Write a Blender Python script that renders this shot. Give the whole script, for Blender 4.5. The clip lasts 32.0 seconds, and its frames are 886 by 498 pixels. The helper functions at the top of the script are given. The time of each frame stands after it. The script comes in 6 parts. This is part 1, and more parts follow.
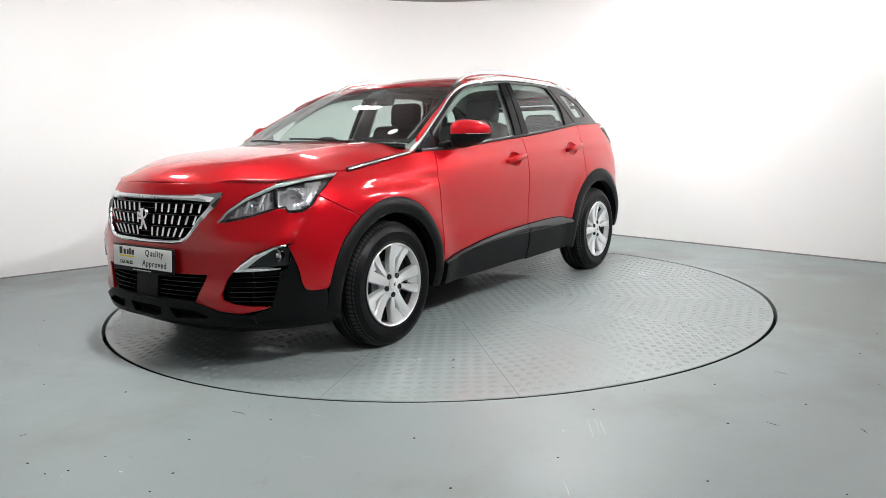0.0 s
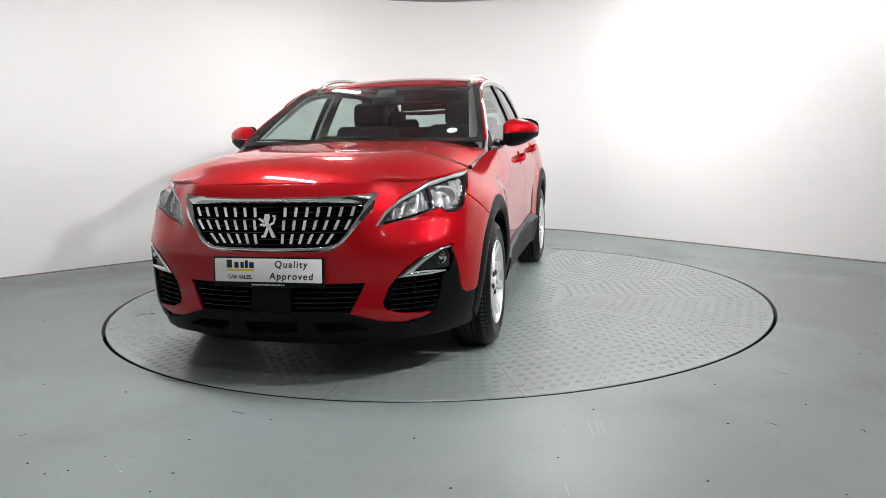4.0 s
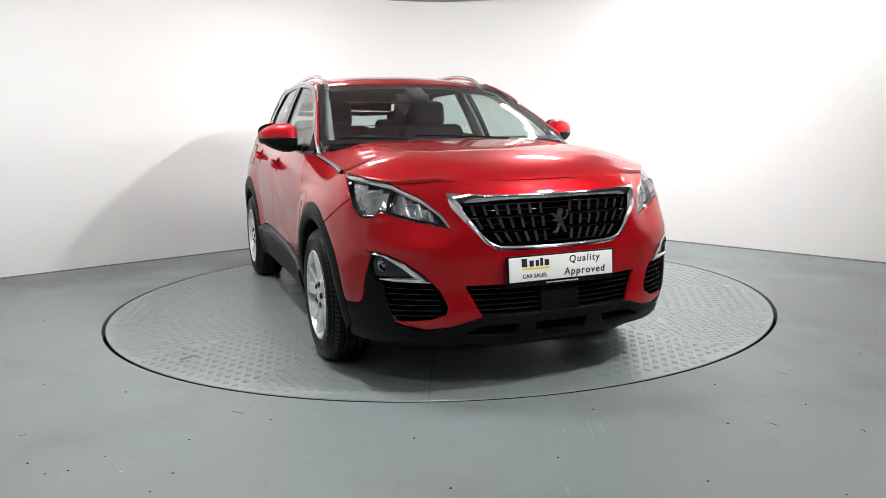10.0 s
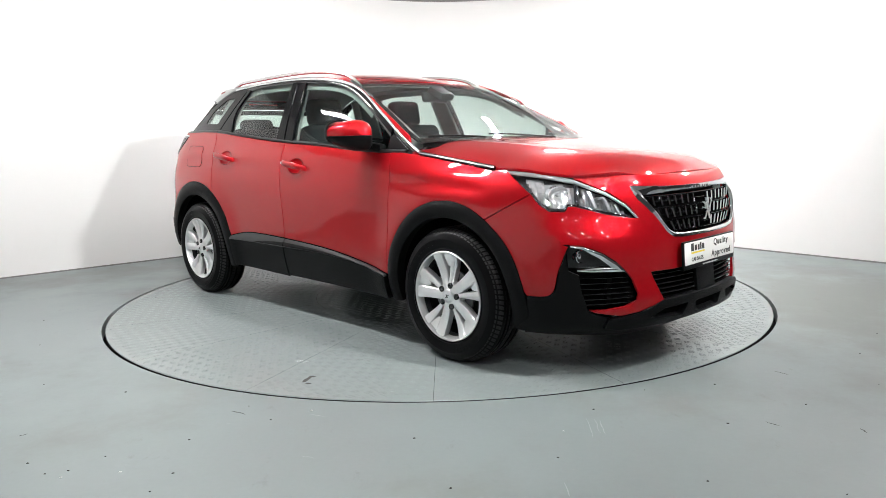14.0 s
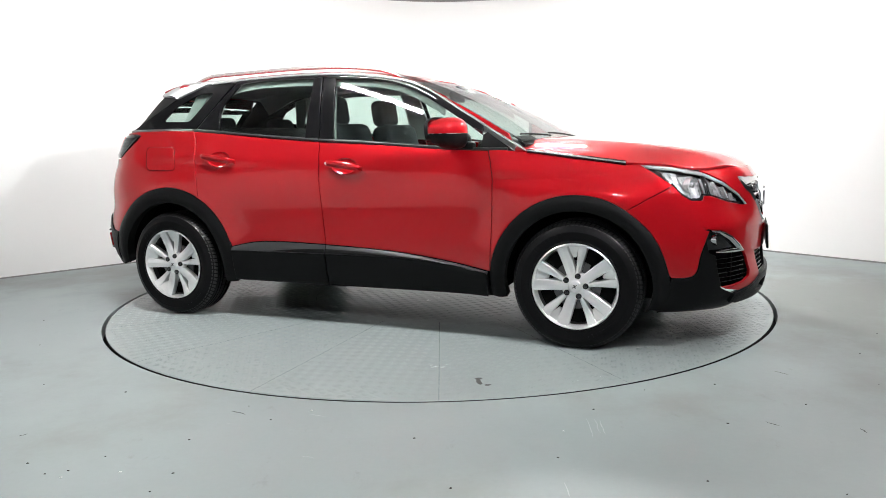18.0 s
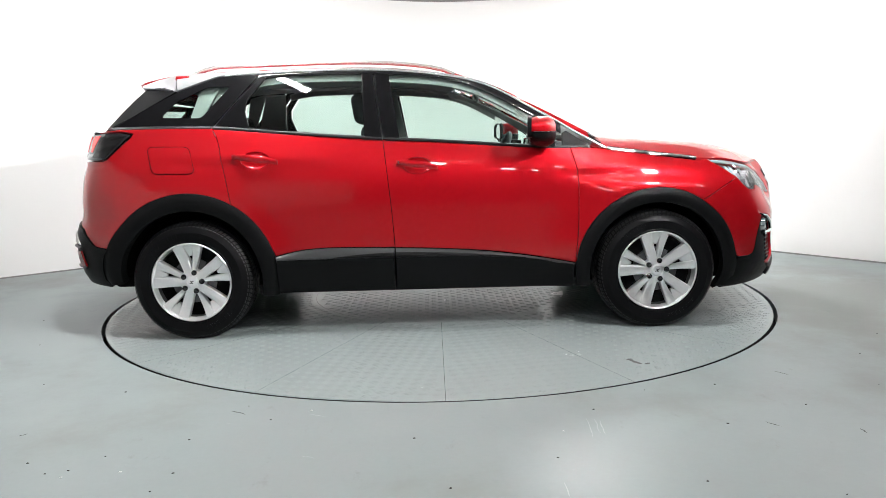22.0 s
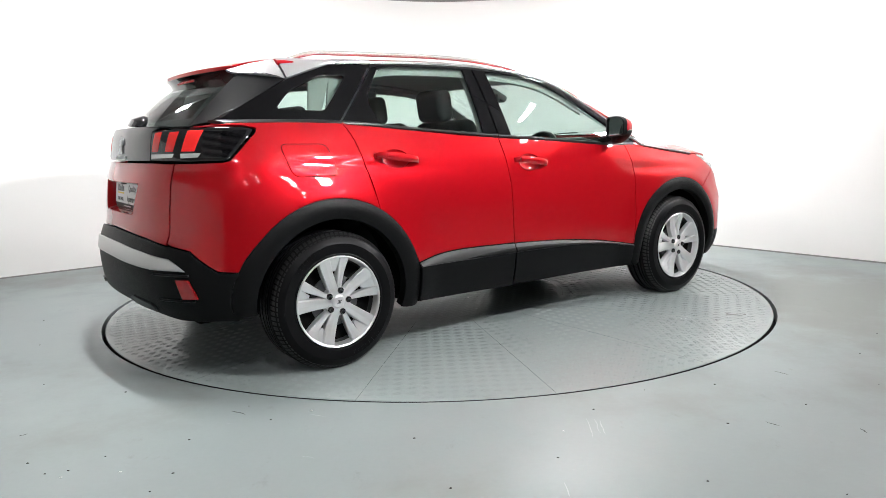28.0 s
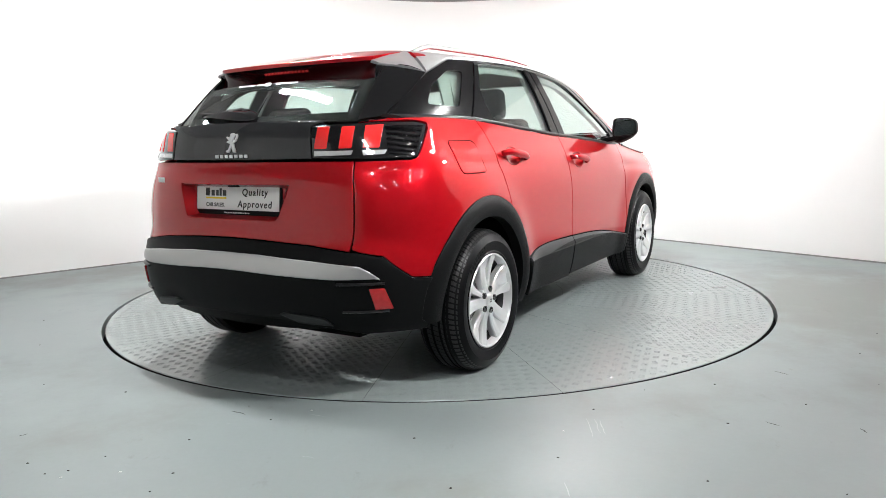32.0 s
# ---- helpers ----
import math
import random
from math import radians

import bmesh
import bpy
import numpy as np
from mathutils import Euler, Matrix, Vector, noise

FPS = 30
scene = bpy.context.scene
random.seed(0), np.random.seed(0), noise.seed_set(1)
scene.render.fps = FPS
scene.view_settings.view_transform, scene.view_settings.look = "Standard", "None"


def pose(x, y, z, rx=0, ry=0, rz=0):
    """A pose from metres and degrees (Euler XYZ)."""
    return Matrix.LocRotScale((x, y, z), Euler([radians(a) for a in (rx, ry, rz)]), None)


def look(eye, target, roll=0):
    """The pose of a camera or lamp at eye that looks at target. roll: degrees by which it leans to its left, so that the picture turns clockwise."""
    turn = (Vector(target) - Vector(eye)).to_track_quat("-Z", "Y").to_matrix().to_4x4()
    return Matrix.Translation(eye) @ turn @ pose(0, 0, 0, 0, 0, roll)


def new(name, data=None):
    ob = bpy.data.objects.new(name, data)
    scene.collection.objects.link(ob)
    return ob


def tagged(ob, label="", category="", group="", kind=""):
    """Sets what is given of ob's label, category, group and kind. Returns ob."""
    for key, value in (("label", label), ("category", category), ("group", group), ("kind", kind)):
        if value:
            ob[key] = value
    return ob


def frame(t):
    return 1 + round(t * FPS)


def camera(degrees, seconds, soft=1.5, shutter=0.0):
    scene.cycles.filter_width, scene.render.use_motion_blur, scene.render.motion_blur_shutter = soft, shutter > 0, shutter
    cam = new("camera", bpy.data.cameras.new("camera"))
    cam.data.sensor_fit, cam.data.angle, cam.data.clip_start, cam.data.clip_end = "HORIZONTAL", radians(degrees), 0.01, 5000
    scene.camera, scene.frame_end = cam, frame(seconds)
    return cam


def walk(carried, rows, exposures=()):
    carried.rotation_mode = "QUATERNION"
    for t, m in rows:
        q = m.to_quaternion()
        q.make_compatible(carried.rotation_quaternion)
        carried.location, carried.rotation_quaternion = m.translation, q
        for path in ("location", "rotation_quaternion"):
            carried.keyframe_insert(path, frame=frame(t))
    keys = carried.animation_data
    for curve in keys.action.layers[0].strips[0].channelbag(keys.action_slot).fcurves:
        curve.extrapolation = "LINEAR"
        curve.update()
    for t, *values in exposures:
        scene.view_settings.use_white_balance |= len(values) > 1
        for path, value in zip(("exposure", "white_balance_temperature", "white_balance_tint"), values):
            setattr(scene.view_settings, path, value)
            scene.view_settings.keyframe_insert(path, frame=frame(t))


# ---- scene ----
# camera: stands still on the studio floor, looking at the turntable
cam = camera(63.36, 32.0, soft=0.7)
EYE = look((0.0, -5.2103, 1.1114), (0.006173 * 5, -5.2103 + 4.9427, 1.1114 - 0.7538), -1.3725)
walk(cam, [(0.0, EYE), (32.0, EYE)], [(0.0, -0.18), (3.0, -0.40), (6.0, -0.36), (9.0, -0.34), (11.0, -0.14), (13.0, 0.08), (20.0, 0.15), (28.0, 0.15), (32.0, 0.13)])

# world: a closed room, only a trace of ambient light
world = bpy.data.worlds.new("world")
scene.world = world
world.use_nodes = True
world.node_tree.nodes["Background"].inputs[0].default_value = (0.9, 0.95, 1.0, 1)
world.node_tree.nodes["Background"].inputs[1].default_value = 0.05

# the strip lights under the ceiling: x, y, z, length, turn
CEIL = 2.74
STRIPS = [(1.15, 1.15, 0.60, -50.6, 660.0), (-1.3, -1.4, 0.85, -50.6, 370.0), (-1.0, 1.6, 0.45, -50.6, 180.0), (2.7, -0.75, 0.6, -50.6, 190.0),
          (-2.9, 0.0, 0.45, -50.6, 215.0), (0.0, -4.3, 0.32, -50.6, 420.0)]
STRIPS += [(0.9 + 0.8 * i + 0.45 * j, -5.6 + 0.8 * i - 0.37 * j, 0.22, -50.6, 44.0) for i in range(4) for j in (0, 1)]


# ---- materials ----
def mat(name, color=(0.5, 0.5, 0.5), rough=0.5, metal=0.0, coat=0.0, spec=0.5, bump=0.0, scale=60.0, vary=0.0,
        vscale=3.0, trans=0.0, ior=1.45, emit=0.0, rvary=0.0, stretch=(1, 1, 1)):
    """A procedural surface: base colour with mottling at two scales, grain in the relief and the gloss."""
    m = bpy.data.materials.new(name)
    m.use_nodes = True
    nt = m.node_tree
    b = nt.nodes["Principled BSDF"]
    col = (*color, 1)
    b.inputs["Base Color"].default_value = col
    b.inputs["Roughness"].default_value = rough
    b.inputs["Metallic"].default_value = metal
    b.inputs["Coat Weight"].default_value = coat
    b.inputs["Coat Roughness"].default_value = 0.02
    b.inputs["Specular IOR Level"].default_value = spec
    b.inputs["Transmission Weight"].default_value = trans
    b.inputs["IOR"].default_value = ior
    if emit:
        b.inputs["Emission Color"].default_value = col
        b.inputs["Emission Strength"].default_value = emit
    if bump or vary or rvary:
        tc = nt.nodes.new("ShaderNodeTexCoord")
        mp = nt.nodes.new("ShaderNodeMapping")
        mp.inputs["Scale"].default_value = stretch
        nt.links.new(tc.outputs["Object"], mp.inputs[0])
        fine = nt.nodes.new("ShaderNodeTexNoise")
        fine.inputs["Scale"].default_value = scale
        fine.inputs["Detail"].default_value = 4
        nt.links.new(mp.outputs[0], fine.inputs["Vector"])
        broad = nt.nodes.new("ShaderNodeTexNoise")
        broad.inputs["Scale"].default_value = vscale
        broad.inputs["Detail"].default_value = 6
        broad.inputs["Roughness"].default_value = 0.6
        nt.links.new(mp.outputs[0], broad.inputs["Vector"])
        if bump:
            bp = nt.nodes.new("ShaderNodeBump")
            bp.inputs["Strength"].default_value = bump
            bp.inputs["Distance"].default_value = 0.002
            nt.links.new(fine.outputs["Fac"], bp.inputs["Height"])
            nt.links.new(bp.outputs[0], b.inputs["Normal"])
        if vary:
            ramp = nt.nodes.new("ShaderNodeMix")
            ramp.data_type = "RGBA"
            ramp.inputs[6].default_value = (*[c * (1 - vary) for c in color], 1)
            ramp.inputs[7].default_value = (*[min(1, c * (1 + vary)) for c in color], 1)
            add = nt.nodes.new("ShaderNodeMath")
            add.operation = "MULTIPLY_ADD"
            add.inputs[1].default_value = 0.3
            nt.links.new(fine.outputs["Fac"], add.inputs[0])
            mul = nt.nodes.new("ShaderNodeMath")
            mul.operation = "MULTIPLY"
            mul.inputs[1].default_value = 0.7
            nt.links.new(broad.outputs["Fac"], mul.inputs[0])
            nt.links.new(mul.outputs[0], add.inputs[2])
            nt.links.new(add.outputs[0], ramp.inputs[0])
            nt.links.new(ramp.outputs[2], b.inputs["Base Color"])
        if rvary:
            rr = nt.nodes.new("ShaderNodeMapRange")
            rr.inputs["From Min"].default_value, rr.inputs["From Max"].default_value = 0.3, 0.7
            rr.inputs["To Min"].default_value, rr.inputs["To Max"].default_value = rough - rvary, rough + rvary
            nt.links.new(broad.outputs["Fac"], rr.inputs["Value"])
            nt.links.new(rr.outputs[0], b.inputs["Roughness"])
    return m


def paint_red():
    """Metallic car paint: flakes under a clear coat."""
    m = mat("red_paint", (0.42, 0.003, 0.010), rough=0.34, metal=0.40, coat=1.0, spec=0.04)
    m.node_tree.nodes["Principled BSDF"].inputs["Coat IOR"].default_value = 1.54
    m.node_tree.nodes["Principled BSDF"].inputs["Specular Tint"].default_value = (1.0, 0.08, 0.10, 1.0)
    nt = m.node_tree
    b = nt.nodes["Principled BSDF"]
    tc = nt.nodes.new("ShaderNodeTexCoord")
    vo = nt.nodes.new("ShaderNodeTexVoronoi")
    vo.inputs["Scale"].default_value = 900
    nt.links.new(tc.outputs["Object"], vo.inputs["Vector"])
    mx = nt.nodes.new("ShaderNodeMix")
    mx.data_type = "RGBA"
    mx.inputs[6].default_value = (0.310, 0.0042, 0.0078, 1)
    mx.inputs[7].default_value = (0.410, 0.0055, 0.0105, 1)
    nt.links.new(vo.outputs["Color"], mx.inputs[0])
    nt.links.new(mx.outputs[2], b.inputs["Base Color"])
    return m


RED = paint_red()
BLACK_PLASTIC = mat("grained_black_plastic", (0.0035, 0.0037, 0.004), 0.44, spec=0.13, bump=0.25, scale=900, vary=0.15)
GLOSS_BLACK = mat("gloss_black", (0.006, 0.006, 0.007), 0.06, coat=0.6)
# Near-black for underbody and gaps; cavities get their shade through this colour.
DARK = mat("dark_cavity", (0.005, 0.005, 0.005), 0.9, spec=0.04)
CHROME_DARK = mat("smoked_chrome", (0.7, 0.71, 0.73), 0.05, 1.0)
# Body red darkened for the spoiler's underside, as if in shade.
SHADED_RED = mat("red_in_shade", (0.030, 0.002, 0.003), 0.10, spec=0.3)
SILL_GREY = mat("sill_grey_plastic", (0.022, 0.023, 0.024), 0.42, bump=0.1, scale=700, vary=0.1)
BLACK_SATIN = mat("satin_black", (0.007, 0.0073, 0.008), 0.38, bump=0.08, scale=500)
CHROME = mat("chrome", (0.83, 0.84, 0.86), 0.08, 1.0)
SATIN = mat("satin_aluminium", (0.38, 0.385, 0.39), 0.34, 0.6)
ALLOY = mat("alloy_silver", (0.80, 0.805, 0.81), 0.28, 0.75, coat=0.3, bump=0.05, scale=400)
RUBBER = mat("tyre_rubber", (0.0045, 0.0045, 0.005), 0.36, spec=0.09, bump=0.06, scale=300, vary=0.2)
TREAD = mat("tread_rubber", (0.010, 0.010, 0.0105), 0.45, spec=0.4, bump=0.1, scale=300)
SEAT = mat("seat_cloth", (0.011, 0.012, 0.015), 0.9, bump=0.5, scale=500, vary=0.2)
TRIM = mat("dash_plastic", (0.02, 0.02, 0.022), 0.6, bump=0.3, scale=700)
LINING = mat("headlining", (0.34, 0.345, 0.34), 0.9, bump=0.2, scale=500)
LINING_D = mat("inner_trim_grey", (0.28, 0.285, 0.28), 0.8, bump=0.2, scale=500)
BAND = mat("tail_band_grey", (0.022, 0.023, 0.025), 0.22, coat=0.3)
LAMP_RED = mat("red_lens", (0.75, 0.02, 0.02), 0.12, coat=1.0)
LAMP_WHITE = mat("lamp_reflector", (0.74, 0.745, 0.755), 0.13, 0.65, coat=0.5)
REFLECTOR = mat("red_reflector", (0.30, 0.005, 0.007), 0.25, coat=1.0, vary=0.45, vscale=25)
PLATE_W = mat("plate_white", (0.78, 0.78, 0.76), 0.35)
INK = mat("plate_ink", (0.01, 0.01, 0.01), 0.4)
YELLOW = mat("plate_yellow", (0.8, 0.6, 0.02), 0.4)
WHITE_INK = mat("white_ink", (0.8, 0.8, 0.8), 0.5)
MIRROR = mat("mirror_glass", (0.85, 0.87, 0.88), 0.01, 1.0)
FIN = mat("fin_black", (0.006, 0.006, 0.0065), 0.5, spec=0.03)
PILLAR = mat("pillar_black", (0.005, 0.005, 0.0055), 0.12, spec=0.14)
LAMP_GREY = mat("grey_reflector", (0.55, 0.555, 0.565), 0.12, 0.7)
LAMP_BED = mat("lamp_bed", (0.08, 0.081, 0.084), 0.15, coat=0.5)
BAR = mat("brushed_bar", (0.48, 0.485, 0.48), 0.28, 0.75, bump=0.1, scale=300, stretch=(1, 0.05, 1))
RAIL = mat("bright_rail", (0.72, 0.725, 0.73), 0.24, 0.8)
BADGE = mat("pale_badge_metal", (0.74, 0.75, 0.76), 0.35, 0.3)
# Barrel colour is darkened to stand for the shade behind the spokes.
BARREL = mat("shaded_barrel", (0.05, 0.05, 0.052), 0.5, 0.3, vary=0.3, vscale=20)
BRAKE = mat("brake_steel", (0.12, 0.12, 0.125), 0.35, 0.9)


def glass_mat(name, tint, base):
    """Thin tinted sheet: a mix of clear passage and a sharp reflection."""
    m = bpy.data.materials.new(name)
    m.use_nodes = True
    nt = m.node_tree
    nt.nodes.remove(nt.nodes["Principled BSDF"])
    out = nt.nodes["Material Output"]
    tr = nt.nodes.new("ShaderNodeBsdfTransparent")
    tr.inputs[0].default_value = (*tint, 1)
    gl = nt.nodes.new("ShaderNodeBsdfGlossy")
    gl.inputs["Roughness"].default_value = 0.0
    lw = nt.nodes.new("ShaderNodeLayerWeight")
    lw.inputs[0].default_value = 0.5
    pw = nt.nodes.new("ShaderNodeMath")
    pw.operation = "POWER"
    pw.inputs[1].default_value = 4.5
    nt.links.new(lw.outputs["Facing"], pw.inputs[0])
    fr = nt.nodes.new("ShaderNodeMapRange")
    fr.inputs["To Min"].default_value, fr.inputs["To Max"].default_value = base, 1.0
    nt.links.new(pw.outputs[0], fr.inputs["Value"])
    mx = nt.nodes.new("ShaderNodeMixShader")
    nt.links.new(fr.outputs[0], mx.inputs[0])
    nt.links.new(tr.outputs[0], mx.inputs[1])
    nt.links.new(gl.outputs[0], mx.inputs[2])
    nt.links.new(mx.outputs[0], out.inputs[0])
    return m


GLASS = glass_mat("tinted_glass", (0.72, 0.83, 0.785), 0.06)
WINDSHIELD = glass_mat("windscreen_glass", (0.78, 0.87, 0.84), 0.095)
REAR_GLASS = glass_mat("rear_glass", (0.66, 0.76, 0.72), 0.07)
LENS = glass_mat("clear_lens", (0.95, 0.96, 0.97), 0.05)


# ---- mesh helpers ----
def mesh_ob(name, verts, faces, material, parent=None, label="", smooth=True, normals=None):
    me = bpy.data.meshes.new(name)
    me.from_pydata([tuple(v) for v in verts], [], faces)
    me.materials.append(material)
    if smooth:
        me.shade_smooth()
    me.update()
    if normals is not None:
        me.normals_split_custom_set_from_vertices([tuple(n) for n in normals])
    ob = new(name, me)
    if parent:
        ob.parent = parent
    if label:
        ob["label"] = label
    return ob


def part(name, bm, material, parent, label="", smooth=True):
    me = bpy.data.meshes.new(name)
    bmesh.ops.recalc_face_normals(bm, faces=bm.faces)
    bm.to_mesh(me)
    bm.free()
    me.materials.append(material)
    if smooth:
        me.shade_smooth()
        me.set_sharp_from_angle(angle=radians(35))
    ob = new(name, me)
    if parent:
        ob.parent = parent
    if label:
        ob["label"] = label
    return ob


def box(bm, size, m=Matrix(), bevel=0.0, seg=2):
    g = bmesh.ops.create_cube(bm, size=1.0)
    bmesh.ops.scale(bm, vec=size, verts=g["verts"])
    if bevel:
        es = list({e for v in g["verts"] for e in v.link_edges})
        r = bmesh.ops.bevel(bm, geom=es, offset=bevel, segments=seg, affect="EDGES", profile=0.5)
        vs = list({v for f in r["faces"] for v in f.verts} | {v for v in g["verts"] if v.is_valid})
    else:
        vs = g["verts"]
    bmesh.ops.transform(bm, matrix=m, verts=vs)
    return vs


def lathe(bm, prof, n=48, axis="y", m=Matrix()):
    """Turns a profile of (radius, along) about an axis."""
    rings = []
    for k in range(n):
        a = 2 * math.pi * k / n
        ca, sa = math.cos(a), math.sin(a)
        ring = []
        for r, h in prof:
            p = (r * ca, h, r * sa) if axis == "y" else (r * ca, r * sa, h)
            ring.append(bm.verts.new(m @ Vector(p)))
        rings.append(ring)
    for k in range(n):
        a, b = rings[k], rings[(k + 1) % n]
        for i in range(len(prof) - 1):
            bm.faces.new((a[i], a[i + 1], b[i + 1], b[i]))
    return rings


def cyl(bm, r, h, m=Matrix(), n=24):
    bmesh.ops.create_cone(bm, cap_ends=True, segments=n, radius1=r, radius2=r, depth=h, matrix=m)


def tube(name, pts, r, material, parent, label="", n=8, flat=1.0):
    """A round bar along a path."""
    bm = bmesh.new()
    P = [Vector(p) for p in pts]
    rings = []
    for i, p in enumerate(P):
        d = (P[min(i + 1, len(P) - 1)] - P[max(i - 1, 0)]).normalized()
        a = d.cross(Vector((0, 0, 1)))
        a = a.normalized() if a.length > 1e-4 else Vector((1, 0, 0))
        b = a.cross(d).normalized()
        rings.append([bm.verts.new(p + r * (math.cos(2 * math.pi * k / n) * a + flat * math.sin(2 * math.pi * k / n) * b)) for k in range(n)])
    for i in range(len(P) - 1):
        for k in range(n):
            bm.faces.new((rings[i][k], rings[i][(k + 1) % n], rings[i + 1][(k + 1) % n], rings[i + 1][k]))
    bm.faces.new(rings[0])
    bm.faces.new(rings[-1])
    return part(name, bm, material, parent, label)


def text_part(name, words, size, material, parent, m, depth=0.001, align="CENTER", bold=0.0, shear=0.0, width=1.0):
    cu = bpy.data.curves.new(name, "FONT")
    cu.body, cu.size, cu.extrude, cu.align_x, cu.align_y = words, size, depth, align, "CENTER"
    cu.offset, cu.shear, cu.space_character = bold, shear, width
    cu.materials.append(material)
    ob = new(name, cu)
    dg = bpy.context.evaluated_depsgraph_get()
    me = bpy.data.meshes.new_from_object(ob.evaluated_get(dg))
    bpy.data.objects.remove(ob)
    o2 = new(name, me)
    o2.matrix_basis = m
    o2.parent = parent
    return o2


# ---- the room ----
def worn_floor():
    """Grey-green floor paint: worn through to a duller, browner tone in broad patches, with fine scuffs and glossier islands."""
    m = mat("painted_floor", (0.212, 0.245, 0.245), 0.40, bump=0.06, scale=45, vary=0.10, vscale=1.3)
    nt = m.node_tree
    b = nt.nodes["Principled BSDF"]
    tc = nt.nodes.new("ShaderNodeTexCoord")

    def noise(scale, detail, rough, stretch=(1, 1, 1)):
        mp = nt.nodes.new("ShaderNodeMapping")
        mp.inputs["Scale"].default_value = stretch
        nt.links.new(tc.outputs["Object"], mp.inputs[0])
        n = nt.nodes.new("ShaderNodeTexNoise")
        n.inputs["Scale"].default_value, n.inputs["Detail"].default_value, n.inputs["Roughness"].default_value = scale, detail, rough
        nt.links.new(mp.outputs[0], n.inputs["Vector"])
        return n.outputs["Fac"]

    def ranged(v, a, c, lo, hi):
        r = nt.nodes.new("ShaderNodeMapRange")
        r.interpolation_type = "SMOOTHSTEP"
        for k, x in (("From Min", a), ("From Max", c), ("To Min", lo), ("To Max", hi)):
            r.inputs[k].default_value = x
        nt.links.new(v, r.inputs["Value"])
        return r.outputs[0]

    def blended(base, col, fac):
        x = nt.nodes.new("ShaderNodeMix")
        x.data_type = "RGBA"
        nt.links.new(fac, x.inputs[0])
        nt.links.new(base, x.inputs[6])
        x.inputs[7].default_value = (*col, 1)
        return x.outputs[2]

    col = b.inputs["Base Color"].links[0].from_socket
    patch = noise(0.55, 7, 0.62)
    col = blended(col, (0.19, 0.20, 0.188), ranged(patch, 0.47, 0.62, 0.0, 0.75))
    col = blended(col, (0.15, 0.16, 0.155), ranged(noise(9, 8, 0.7, (1, 0.55, 1)), 0.60, 0.74, 0.0, 0.55))
    col = blended(col, (0.30, 0.325, 0.32), ranged(noise(17, 6, 0.7, (0.5, 1, 1)), 0.66, 0.76, 0.0, 0.5))
    nt.links.new(col, b.inputs["Base Color"])
    nt.links.new(ranged(patch, 0.40, 0.66, 0.42, 0.60), b.inputs["Roughness"])
    return m


